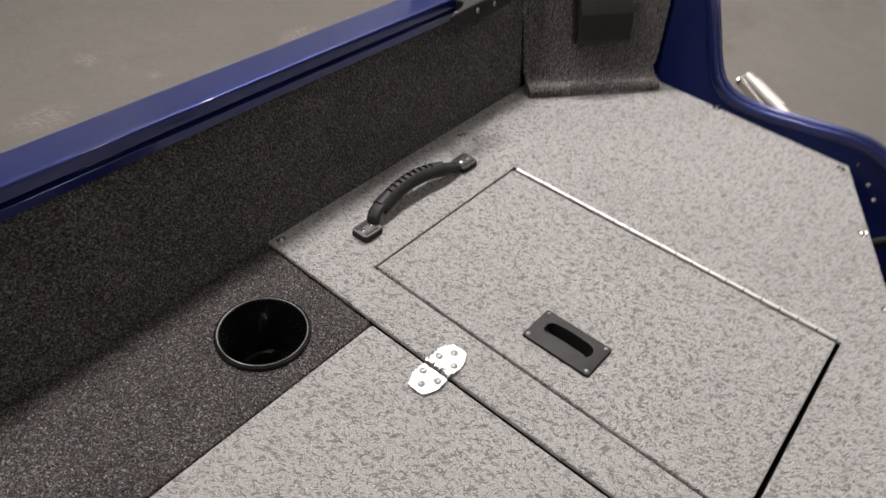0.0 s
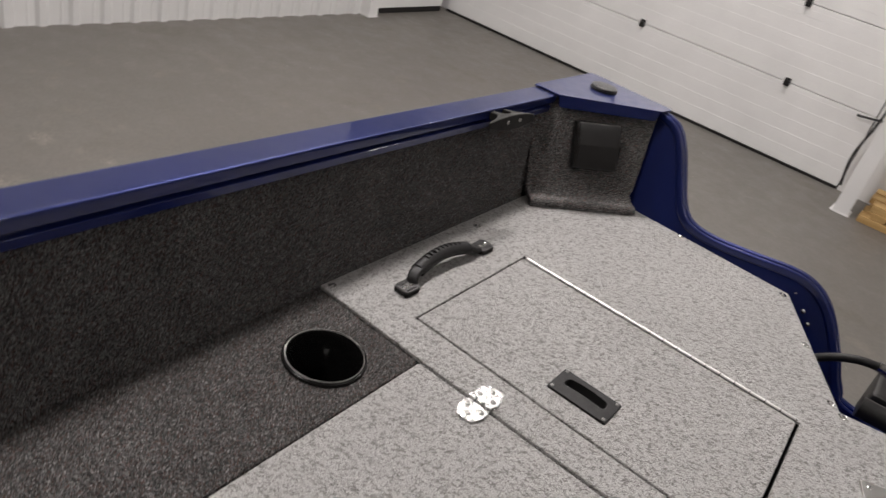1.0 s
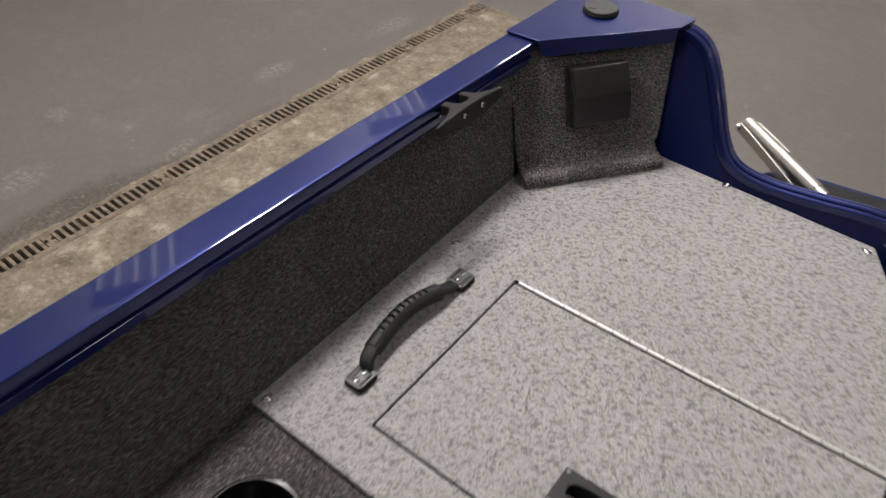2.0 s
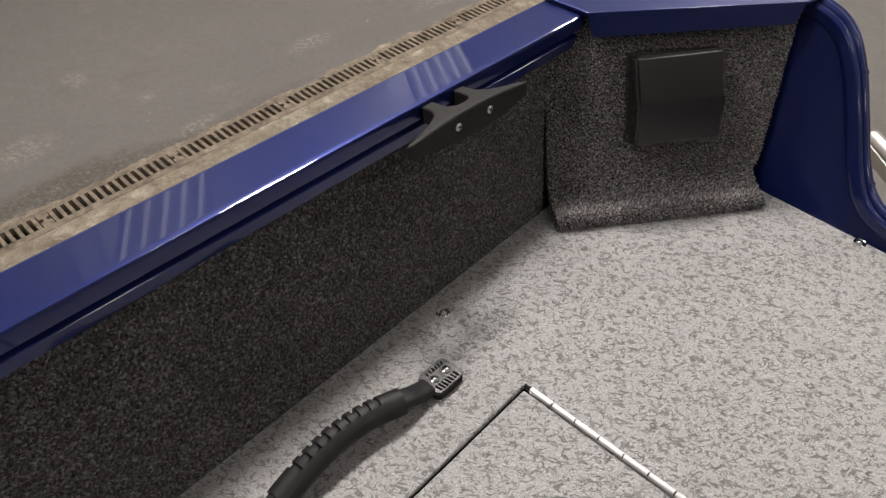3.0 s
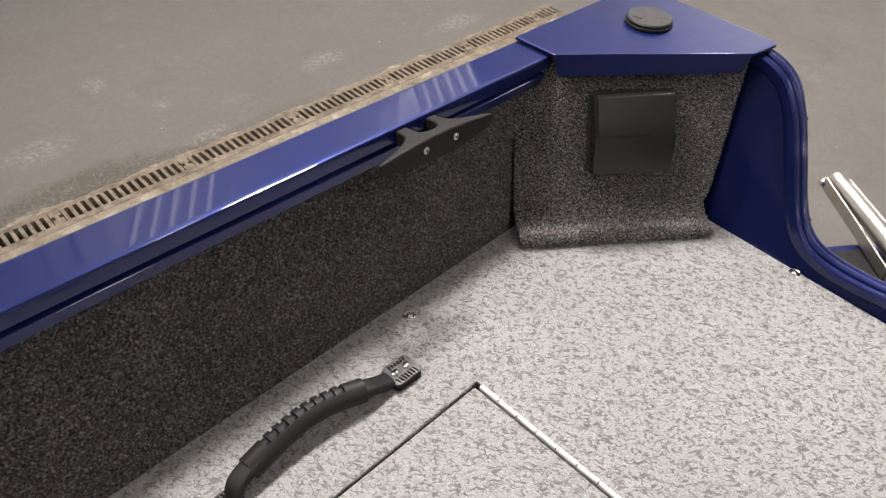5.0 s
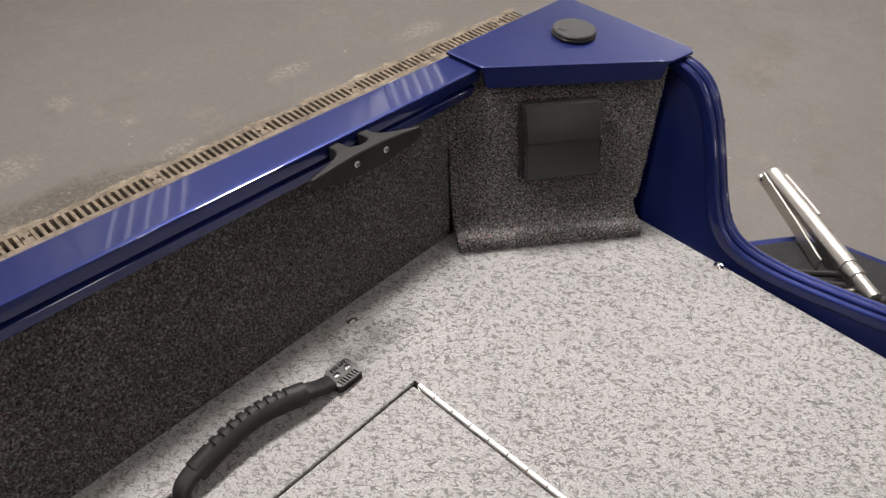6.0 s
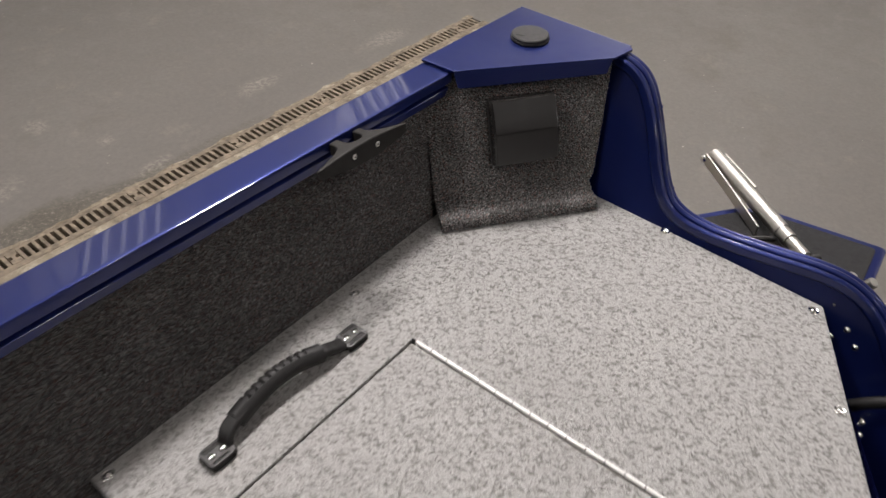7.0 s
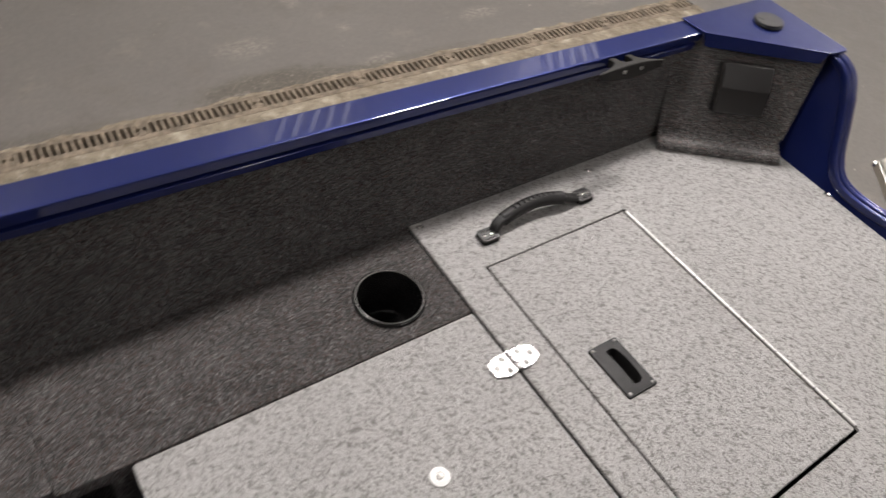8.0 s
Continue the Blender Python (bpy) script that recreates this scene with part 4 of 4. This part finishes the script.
# recessed pull in the hatch lid
m_p = basis((0.2370, 0.0605, 0.0005), (1, 0.004, 0), (-0.004, 1, 0), UP)
pull = thing("flush_pull", m_p, "black plastic flush pull handle screwed to the hatch lid", "pull handle")
corner_points = rounded([(-0.030, -0.0045), (0.030, -0.0045), (0.030, 0.0125), (-0.030, 0.0125)], 0.0075, 6)
slot = []
for (ax, ay), (bx, by) in zip(corner_points, corner_points[1:] + corner_points[:1]):
    cuts = max(1, int(math.hypot(bx - ax, by - ay) / 0.005))
    slot += [(ax + (bx - ax) * c / cuts, ay + (by - ay) * c / cuts) for c in range(cuts)]
slot = [(x, y + 0.0035 * (1 - (x / 0.030) ** 2) - 0.0012) for x, y in slot]
part("face_plate", moved(plate(rounded([(-0.0435, -0.0255), (0.0435, -0.0255), (0.0435, 0.0255), (-0.0435, 0.0255)], 0.003, 3), [slot], 0.0035, 0.0035, 0.0012), m_p), RUBBER, pull)


def pocket():
    bm = bmesh.new()
    rings = []
    for k, (z, f) in enumerate(((0.003, 1.0), (-0.004, 0.985), (-0.014, 0.93), (-0.018, 0.8))):
        rings.append([bm.verts.new((x * f, 0.005 + (y - 0.005) * f, 0.003 + (z - 0.003) * min(1.0, max(0.04, (y + 0.0042) / 0.013)))) for x, y in slot])
    for a, b in zip(rings, rings[1:]):
        for i in range(len(a)):
            j = (i + 1) % len(a)
            bm.faces.new((a[i], a[j], b[j], b[i]))
    bm.faces.new(rings[-1])
    return bm


part("pocket", moved(pocket(), m_p), BLACK, pull, "deep finger pocket")
for sx in (-0.0385, 0.0385):
    for sy in (-0.0205, 0.0205):
        part("screw", moved(pan_screw(0.0027, 0.0012), m_p @ pose(sx, sy, 0.0034)), HEAD, pull, "small grey screw")

# bright strap hinge across the deck gap
m_h = basis((0.1570, -0.0660, 0.0008), (1, 0.02, 0), (-0.02, 1, 0), UP)
strap = thing("strap_hinge", m_h, "polished stainless hinge across the gap between deck panels", "hinge")
for sgn in (-1, 1):
    outline = [(-0.017, 0.004 * sgn), (0.018, 0.004 * sgn), (0.018, 0.020 * sgn), (0.0115, 0.037 * sgn), (-0.0105, 0.037 * sgn), (-0.017, 0.022 * sgn)]
    leaf = part("leaf", moved(plate(rounded(outline, 0.003, 3), (), 0.0022, 0.0022, 0.0008), m_h), DENTED, strap)
    for sx, sy in ((-0.0095, 0.0135), (0.0105, 0.0135), (0.0, 0.0275)):
        part("countersink", moved(lathe([(0.0030, 0.0003), (0.0052, 0.0001), (0.0058, 0.0007), (0.0062, 0.0)], 20), m_h @ pose(sx, sy * sgn, 0.0022)), BRIGHT, leaf)
        part("screw", moved(pan_screw(0.0044, 0.0016), m_h @ pose(sx, sy * sgn, 0.0021)), HEAD, leaf, "grey screw head")
for k in range(3):
    x0 = -0.0165 + k * 0.0115
    part("knuckle", moved(tube([(x0, 0, 0.0024), (x0 + 0.0098, 0, 0.0024)], 0.0042, 12), m_h), DENTED, strap)

# second plate hinge further along the deck
m_h2 = basis((0.602, 0.205, 0.0), (0.93, 0.36, 0), (-0.36, 0.93, 0), UP)
latch = thing("latch_plate", m_h2, "flat satin metal plate screwed to the deck", "plate")
part("plate", moved(plate(rounded([(-0.03, -0.05), (0.03, -0.05), (0.03, 0.045), (-0.03, 0.045)], 0.004, 3), (), 0.003, 0.003, 0.001), m_h2), SATIN, latch)
for sx in (-0.02, 0.02):
    for sy in (-0.036, 0.034):
        part("screw", moved(pan_screw(0.004, 0.002), m_h2 @ pose(sx, sy, 0.003)), CHROME, latch)

button = thing("snap_button", pose(0.248, -0.243, 0.0), "white round plastic button fixed to the carpeted panel", "button")
o = button.matrix_basis
part("disc", moved(lathe([(0.0, 0.0), (0.0125, 0.0), (0.0132, 0.001), (0.0125, 0.0024), (0.006, 0.003), (0.0055, 0.0022), (0.0, 0.0022)], 40), o), WHITE, button)
part("screw_head", moved(pan_screw(0.0042, 0.0016), o @ pose(0, 0, 0.0022)), SATIN, button, "metal screw head")

# grab handle
grab = thing("grab_handle", pose(-0.0535, 0.134, 0.0), "black moulded grab handle with a finger-notched grip, screwed to deck", "grab handle")


def pad_shape(sgn):
    """Slotted cover of a handle's foot."""
    outer = rounded([(-0.0128, -0.0165), (0.0128, -0.0165), (0.0128, 0.0145), (-0.0128, 0.0145)], 0.006, 4)
    slots = []
    for k in range(7):
        yy = -0.0128 + k * 0.0035
        slots.append([(-0.0112, yy), (-0.0048, yy + 0.0012), (-0.0048, yy + 0.0028), (-0.0112, yy + 0.0016)])
        if k < 6:
            slots.append([(0.0068, yy + 0.0014), (0.0104, yy + 0.0008), (0.0104, yy + 0.0024), (0.0068, yy + 0.0030)])
    return plate(outer, slots, 0.0088, 0.003, 0.0003, 1)


def pad_base():
    return plate(rounded([(-0.0135, -0.0172), (0.0135, -0.0172), (0.0135, 0.0150), (-0.0135, 0.0150)], 0.006, 4), (), 0.0062, 0.0062, 0.001)


for cy, sgn in ((0.0375, 1), (0.2335, -1)):
    mp = pose(-0.0495 if sgn > 0 else -0.0548, cy, 0, 0, 0, 0 if sgn > 0 else 180)
    pad = part("end_pad", moved(pad_base(), mp), GAP_SHADE, grab, "black foot")
    part("slotted_cover", moved(pad_shape(sgn), mp), PADGREY, pad, "slotted dark plastic cover")
    for sy in (-0.0085, 0.0055):
        part("screw", moved(pan_screw(0.0042, 0.002), mp @ pose(0.0008, sy, 0.0086)), CHROME, pad, "bright screw head")
SPINE = curve_through([(-0.0515, 0.049, 0.0065), (-0.0550, 0.053, 0.0130), (-0.0590, 0.064, 0.0172), (-0.0640, 0.096, 0.0212), (-0.0658, 0.132, 0.0234), (-0.0625, 0.163, 0.0226), (-0.0560, 0.192, 0.0178), (-0.0552, 0.206, 0.0115), (-0.0550, 0.219, 0.0065)], 6)
core = rounded([(-0.0086, -0.0055), (0.0086, -0.0055), (0.0086, 0.0048), (-0.0086, 0.0048)], 0.0042, 3)
part("strap", sweep(SPINE, core, side=(1, 0, 0)), RUBBER, grab, "thin black strap")
GRIP = curve_through([(-0.0600, 0.070, 0.0180), (-0.0642, 0.101, 0.0222), (-0.0660, 0.132, 0.0242), (-0.0630, 0.161, 0.0234), (-0.0562, 0.190, 0.0195)], 50)


def grip_shape():
    bm = bmesh.new()
    rings = []
    n = len(GRIP)
    # flat under, domed over
    sec = [(-0.0098, -0.0070), (0.0098, -0.0070), (0.0110, -0.0060)] + [(0.0110 * math.cos(math.pi * k / 14), -0.002 + 0.0088 * math.sin(math.pi * k / 14)) for k in range(15)] + [(-0.0110, -0.0060)]
    for i, p in enumerate(GRIP):
        d = (GRIP[min(i + 1, n - 1)] - GRIP[max(i - 1, 0)]).normalized()
        s = d.cross(UP + Vector((0.3, 0, 0))).normalized()
        w = s.cross(d).normalized()
        f = i / (n - 1)
        ring = []
        g = (f - 0.19) / 0.079
        notch = -0.2 < g < 8.5 and (g + 0.2) % 1.0 < 0.42
        for a, b in sec:
            if notch and a < -0.0015:
                a, b = -0.0015 + (a + 0.0015) * 0.06, min(b, 0.0042)
            ring.append(bm.verts.new(p + s * a + w * b))
        rings.append(ring)
    k = len(sec)
    for r0, r1 in zip(rings, rings[1:]):
        for i in range(k):
            j = (i + 1) % k
            bm.faces.new((r0[i], r0[j], r1[j], r1[i]))
    bm.faces.new(rings[0])
    bm.faces.new(rings[-1])
    return bm


part("grip", grip_shape(), RUBBER, grab, "notched rubber grip", smooth=50)

# cleat on the side under the gunwale
m_c = basis((-0.1634, 0.3470, 0.1725), Vector((0.0, 1, -0.05)).normalized(), Vector((0.985, 0.0, 0.17)).normalized(), Vector((-0.17, 0.05, 0.985)).normalized())
cleat = thing("cleat", m_c, "dark grey two-horned cleat screwed under the gunwale", "cleat")


def cleat_casting():
    """Bar with two drooping horns on two legs, the roots filleted."""
    half = [(0.0, 0.0232), (0.0045, 0.0226), (0.0085, 0.0205), (0.0113, 0.0165), (0.0124, 0.0105), (0.0124, -0.0035), (0.0136, -0.0048), (0.0238, -0.0048), (0.0250, -0.0035), (0.0252, 0.006), (0.0266, 0.0125), (0.0300, 0.0178), (0.0365, 0.0222), (0.046, 0.0262), (0.058, 0.0288), (0.069, 0.0308), (0.0716, 0.0322), (0.0722, 0.0338)]
    front = [(0.0714, 0.0352), (0.064, 0.0366), (0.050, 0.0376), (0.030, 0.0385), (0.012, 0.0388)]
    rim = half + front + [(-x, y) for x, y in reversed(half[1:] + front)]
    bm = plate(rim, (), 0.0, 0.02, 0.0024, 3)
    for v in bm.verts:
        x, y, z = v.co
        v.co.y = 0.0388 - 0.8 * (0.0388 - y)
        f = min(1.0, abs(x) / 0.0722)
        top = 0.0092 - 0.0070 * f ** 2
        leg = min(1.0, max(0.0, (y - 0.008) / 0.016))
        low = -0.005 - leg * (0.0100 * (1 - f ** 1.6) + 0.0005) - 0.0025 * f ** 2
        v.co.z = low + (top - low) * (z + 0.02) / 0.02
    return bm


part("casting", moved(cleat_casting(), m_c), CLEAT, cleat, smooth=50)
for sx in (-0.019, 0.019):
    m_s = m_c @ basis((sx, 0.0378, -0.002), (1, 0, 0), (0, 0, -1), (0, 1, 0))
    # recess and slot are not cut: black pieces stand for their shade
    part("countersink", moved(lathe([(0.0, 0.0), (0.0052, 0.0), (0.0050, 0.0010), (0.0038, 0.0008), (0.0, 0.0008)], 20), m_s), GAP_SHADE, cleat, "black disc for the shade in the countersink")
    head = part("screw", moved(pan_screw(0.0037, 0.0021), m_s), SATIN, cleat, "bright steel screw head")
    part("cross_slot", moved(joined(make_box((-0.0022, -0.0005, 0.0012), (0.0022, 0.0005, 0.0022)), make_box((-0.0005, -0.0022, 0.0012), (0.0005, 0.0022, 0.00215))), m_s @ pose(0, 0, 0, 0, 0, 25)), GAP_SHADE, head, "black bars for the shade in the slot")

# ---- behind the transom ----
PZ = -0.22
platform = thing("swim_platform", pose(0.25, 0.9, PZ), "blue-edged swim platform with a black non-skid pad behind the transom", "platform")
edge = [(0.05, 0.74), (0.077, 1.0), (0.135, 1.080), (0.20, 1.108), (0.388, 1.136), (0.397, 0.985), (0.42, 0.74)]
part("platform_body", plate(rounded(edge, 0.012, 4), (), PZ, 0.03, 0.005), BLUE, platform)
part("pad", plate(rounded(inset(edge, 0.017), 0.01, 4), (), PZ + 0.003, 0.004, 0.001), PAD, platform, "black non-skid pad")
part("bracket", make_box((0.1, 0.70, PZ - 0.2), (0.13, 1.0, PZ - 0.03), 0.004), BLUE, platform)
part("bracket", make_box((0.33, 0.70, PZ - 0.2), (0.36, 1.0, PZ - 0.03), 0.004), BLUE, platform)

ladder = thing("boarding_ladder", pose(0.28, 0.93, PZ + 0.003), "folded polished telescoping boarding ladder on the swim platform", "ladder")
LA, LB = Vector((0.284, 0.975, PZ + 0.030)), Vector((0.036, 1.160, -0.190))
ld = (LB - LA).normalized()
part("outer_tube", tube([LA + ld * 0.07, LB], 0.0152, 20), LADDER, ladder)
part("mid_tube", tube([LA + ld * 0.045, LA + ld * 0.075], 0.0135, 20), LADDER, ladder)
part("inner_tube", tube([LA, LA + ld * 0.05], 0.011, 20), LADDER, ladder)
sidev = Vector((-ld.y, ld.x, 0)).normalized()
rail_path = [LA + ld * 0.095 + sidev * 0.031 - UP * 0.014, LA + ld * 0.19 + sidev * 0.0255 - UP * 0.008, LB - ld * 0.002 + sidev * 0.0195 - UP * 0.003]
part("side_rail", sweep(rail_path, rounded([(-0.002, -0.011), (0.002, -0.011), (0.002, 0.011), (-0.002, 0.011)], 0.0012, 2), side=sidev), LADDER, ladder, "flat metal side rail")
part("catch_strip", tube([LA + ld * 0.19 - sidev * 0.0195 + UP * 0.004, LB - ld * 0.012 - sidev * 0.0175 + UP * 0.006], 0.003, 10), LADDER, ladder)
for ra, rb in (((0.160, 0.948, PZ + 0.018), (0.222, 1.004, PZ + 0.018)), ((0.182, 0.946, PZ + 0.014), (0.238, 0.990, PZ + 0.014)), ((0.196, 0.938, PZ + 0.011), (0.246, 0.976, PZ + 0.011))):
    part("rung", tube([ra, rb], 0.0055, 10), BLACK, ladder, "dark folded rung")
part("end_bolt", moved(dome(0.009, 0.01), basis(LB + sidev * 0.018 - UP * 0.006, ld, UP, sidev)), CHROME, ladder)
part("hinge_pin", tube([LA + sidev * 0.09 - UP * 0.008, LA - sidev * 0.03 - UP * 0.008], 0.007, 12), BLACK, ladder, "black hinge tube")
part("hinge_pin", tube([LA + sidev * 0.10 - UP * 0.016 + ld * 0.03, LA + sidev * 0.01 - UP * 0.012 + ld * 0.03], 0.0055, 12), CHROME, ladder)
part("mount", make_box((0.255, 0.885, PZ + 0.003), (0.32, 0.94, PZ + 0.03), 0.004), CHROME, ladder)

for gx, gy in ((0.352, 0.985), (0.382, 0.992)):
    g = thing("ladder_stop", pose(gx, gy, PZ + 0.003), "short polished metal stop on the swim platform", "stop", "platform stops")
    part("stop_body", moved(lathe([(0.0, 0), (0.0098, 0.0), (0.0098, 0.024), (0.0085, 0.027), (0.0, 0.0275)], 20), pose(gx, gy, PZ + 0.003, 0, 25, 0)), LADDER, g)

# splash well beside the notch, with a rigging hose and the motor bracket
well = thing("splash_well", pose(0.8, 0.5, -0.2), "dark navy splash well before the transom", "well")
part("well_floor", make_box((0.30, 0.385, -0.215), (1.5, 0.60, -0.2)), NAVY, well)
part("well_side", sheet_between([[(0.518, 0.384, -0.2), (0.352, 0.655, -0.2), (0.352, 0.655, -0.013), (0.518, 0.384, -0.013)], [(0.518, 0.384, -0.2), (1.5, 0.392, -0.2), (1.5, 0.392, -0.013), (0.518, 0.384, -0.013)]]), NAVY, well)
hose = thing("rigging_hose", pose(0.6, 0.6, -0.03), "black rigging hose with a bright end fitting", "hose")
part("hose", tube(curve_through([(0.40, 0.585, -0.12), (0.432, 0.585, -0.07), (0.462, 0.59, -0.043), (0.50, 0.595, -0.024), (0.535, 0.60, -0.018)]), 0.0075, 14), RUBBER, hose)
part("end_fitting", tube([(0.533, 0.60, -0.018), (0.62, 0.61, -0.03)], 0.0095, 16), CHROME, hose, "bright steel fitting")
motor = thing("outboard_bracket", pose(0.75, 0.75, -0.3), "black outboard motor clamp bracket over the transom", "outboard motor")
part("clamp", make_box((0.60, 0.60, -0.3), (0.66, 0.86, -0.06), 0.015), BLACK, motor)
part("mount_block", make_box((0.555, 0.675, -0.36), (1.0, 0.80, -0.105), 0.012), BLACK, motor)
part("swivel", moved(lathe([(0, -0.25), (0.05, -0.25), (0.06, -0.2), (0.06, 0.02), (0.045, 0.05), (0, 0.05)], 24), pose(0.76, 0.80, -0.05)), BLACK, motor)
part("steering_tube", tube([(0.54, 0.57, -0.085), (1.0, 0.60, -0.085)], 0.019, 18), BLACK, motor)
part("cowl", make_box((0.62, 0.86, -0.02), (0.95, 1.2, 0.5), 0.06), BLACK, motor)
for k in range(4):
    part("fitting", moved(dome(0.007, 0.006), basis((0.452 + 0.004 * (k % 2), 0.60 - 0.022 * k, -0.1), (0, 1, 0), UP, (1, 0, 0))), CHROME, motor)

# ---- carpet pile: short loops standing on the charcoal carpet ----
def pile(name, patches, parent, spacing=0.0021, height=0.0026, radius=0.0013, seed=1, keep=None, material=YARN):
    """Loops on four-cornered patches (a, b, c, d: a-b and d-c run along), as one joined mesh."""
    rs = np.random.RandomState(seed)
    verts, faces = [], []
    base = 0
    for a, b, c, d in patches:
        a, b, c, d = [np.array(p, float) for p in (a, b, c, d)]
        nu, nv = max(2, int(np.linalg.norm(b - a) / spacing)), max(2, int(np.linalg.norm(d - a) / spacing))
        u, v = np.meshgrid((np.arange(nu) + 0.5) / nu, (np.arange(nv) + 0.5) / nv)
        u, v = u.ravel() + rs.uniform(-0.5, 0.5, u.size) / nu, v.ravel() + rs.uniform(-0.5, 0.5, v.size) / nv
        p = (1 - u)[:, None] * (1 - v)[:, None] * a + u[:, None] * (1 - v)[:, None] * b + u[:, None] * v[:, None] * c + (1 - u)[:, None] * v[:, None] * d
        if keep is not None:
            p = p[keep(p)]
        n = np.cross(b - a, d - a)
        n /= np.linalg.norm(n)
        e = (b - a) / np.linalg.norm(b - a)
        f = np.cross(n, e)
        k = len(p)
        ang = rs.uniform(0, 2 * np.pi, k)
        r = radius * rs.uniform(0.7, 1.25, k)
        cor = [p + (r * np.cos(ang + t))[:, None] * e + (r * np.sin(ang + t))[:, None] * f - 0.0004 * n for t in (0.0, 2.094, 4.189)]
        h = height * rs.uniform(0.55, 1.15, k)
        lean = rs.normal(0, 0.0007, (k, 2))
        tip = p + h[:, None] * n + lean[:, :1] * e + lean[:, 1:] * f
        verts.append(np.stack(cor + [tip], 1).reshape(-1, 3))
        i = base + 4 * np.arange(k)
        faces.append(np.stack([np.stack([i, i + 1, i + 3], 1), np.stack([i + 1, i + 2, i + 3], 1), np.stack([i + 2, i, i + 3], 1)], 1).reshape(-1, 3))
        base += 4 * k
    verts, faces = np.concatenate(verts), np.concatenate(faces)
    root = parent
    while root.parent:
        root = root.parent
    verts = verts - np.array(root.matrix_basis.translation)
    me = bpy.data.meshes.new(name)
    me.vertices.add(len(verts))
    me.vertices.foreach_set("co", verts.ravel())
    me.loops.add(faces.size)
    me.loops.foreach_set("vertex_index", faces.ravel())
    me.polygons.add(len(faces))
    me.polygons.foreach_set("loop_start", np.arange(len(faces)) * 3)
    me.polygons.foreach_set("loop_total", np.full(len(faces), 3))
    me.update(calc_edges=True)
    me.materials.append(material)
    for q in me.polygons:
        q.use_smooth = True
    ob = new(name, me)
    ob.parent = parent
    return tagged(ob, kind="stuff")


def wall_at(y, z):
    return (wall_x(y, z), y, z)


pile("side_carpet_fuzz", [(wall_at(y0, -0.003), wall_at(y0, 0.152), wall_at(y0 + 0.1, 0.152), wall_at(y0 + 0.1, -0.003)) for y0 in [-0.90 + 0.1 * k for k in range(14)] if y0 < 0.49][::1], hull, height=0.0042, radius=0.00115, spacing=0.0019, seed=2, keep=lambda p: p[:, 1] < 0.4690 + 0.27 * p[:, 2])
pile("shelf_carpet_fuzz", [((-0.123, -0.626, -0.0035), (0.0575, -0.621, -0.0035), (0.0585, -0.0665, -0.0035), (-0.123, -0.0630, -0.0035))], shelf, height=0.002, material=SHADED_TRODDEN, seed=3, keep=lambda p: np.hypot(p[:, 0] - CUP[0], p[:, 1] - CUP[1]) > 0.0535)
pile("ledge_carpet_fuzz", [((-0.13, -0.95, -0.0045), (0.048, -0.95, -0.0045), (0.048, -0.6225, -0.0045), (-0.13, -0.6285, -0.0045))], shelf, height=0.002, material=SHADED_TRODDEN, seed=4)
panel_patches = []
for j in range(len(sec) - 1):
    for i0 in range(0, N, 3):
        panel_patches.append(tuple(tuple(panel_point(i, jj)) for i, jj in ((i0, j + 1), (i0 + 3, j + 1), (i0 + 3, j), (i0, j))))
box_c = np.array(BX)


def off_cover(p):
    q = p - box_c
    return (np.abs(q @ np.array(ALONG)) > 0.047) | (np.abs(q @ np.array(LEAN)) > 0.046)


pile("panel_carpet_fuzz", panel_patches, hull, height=0.0034, radius=0.0011, spacing=0.0018, seed=5, keep=off_cover, material=LIT_PANEL_YARN)
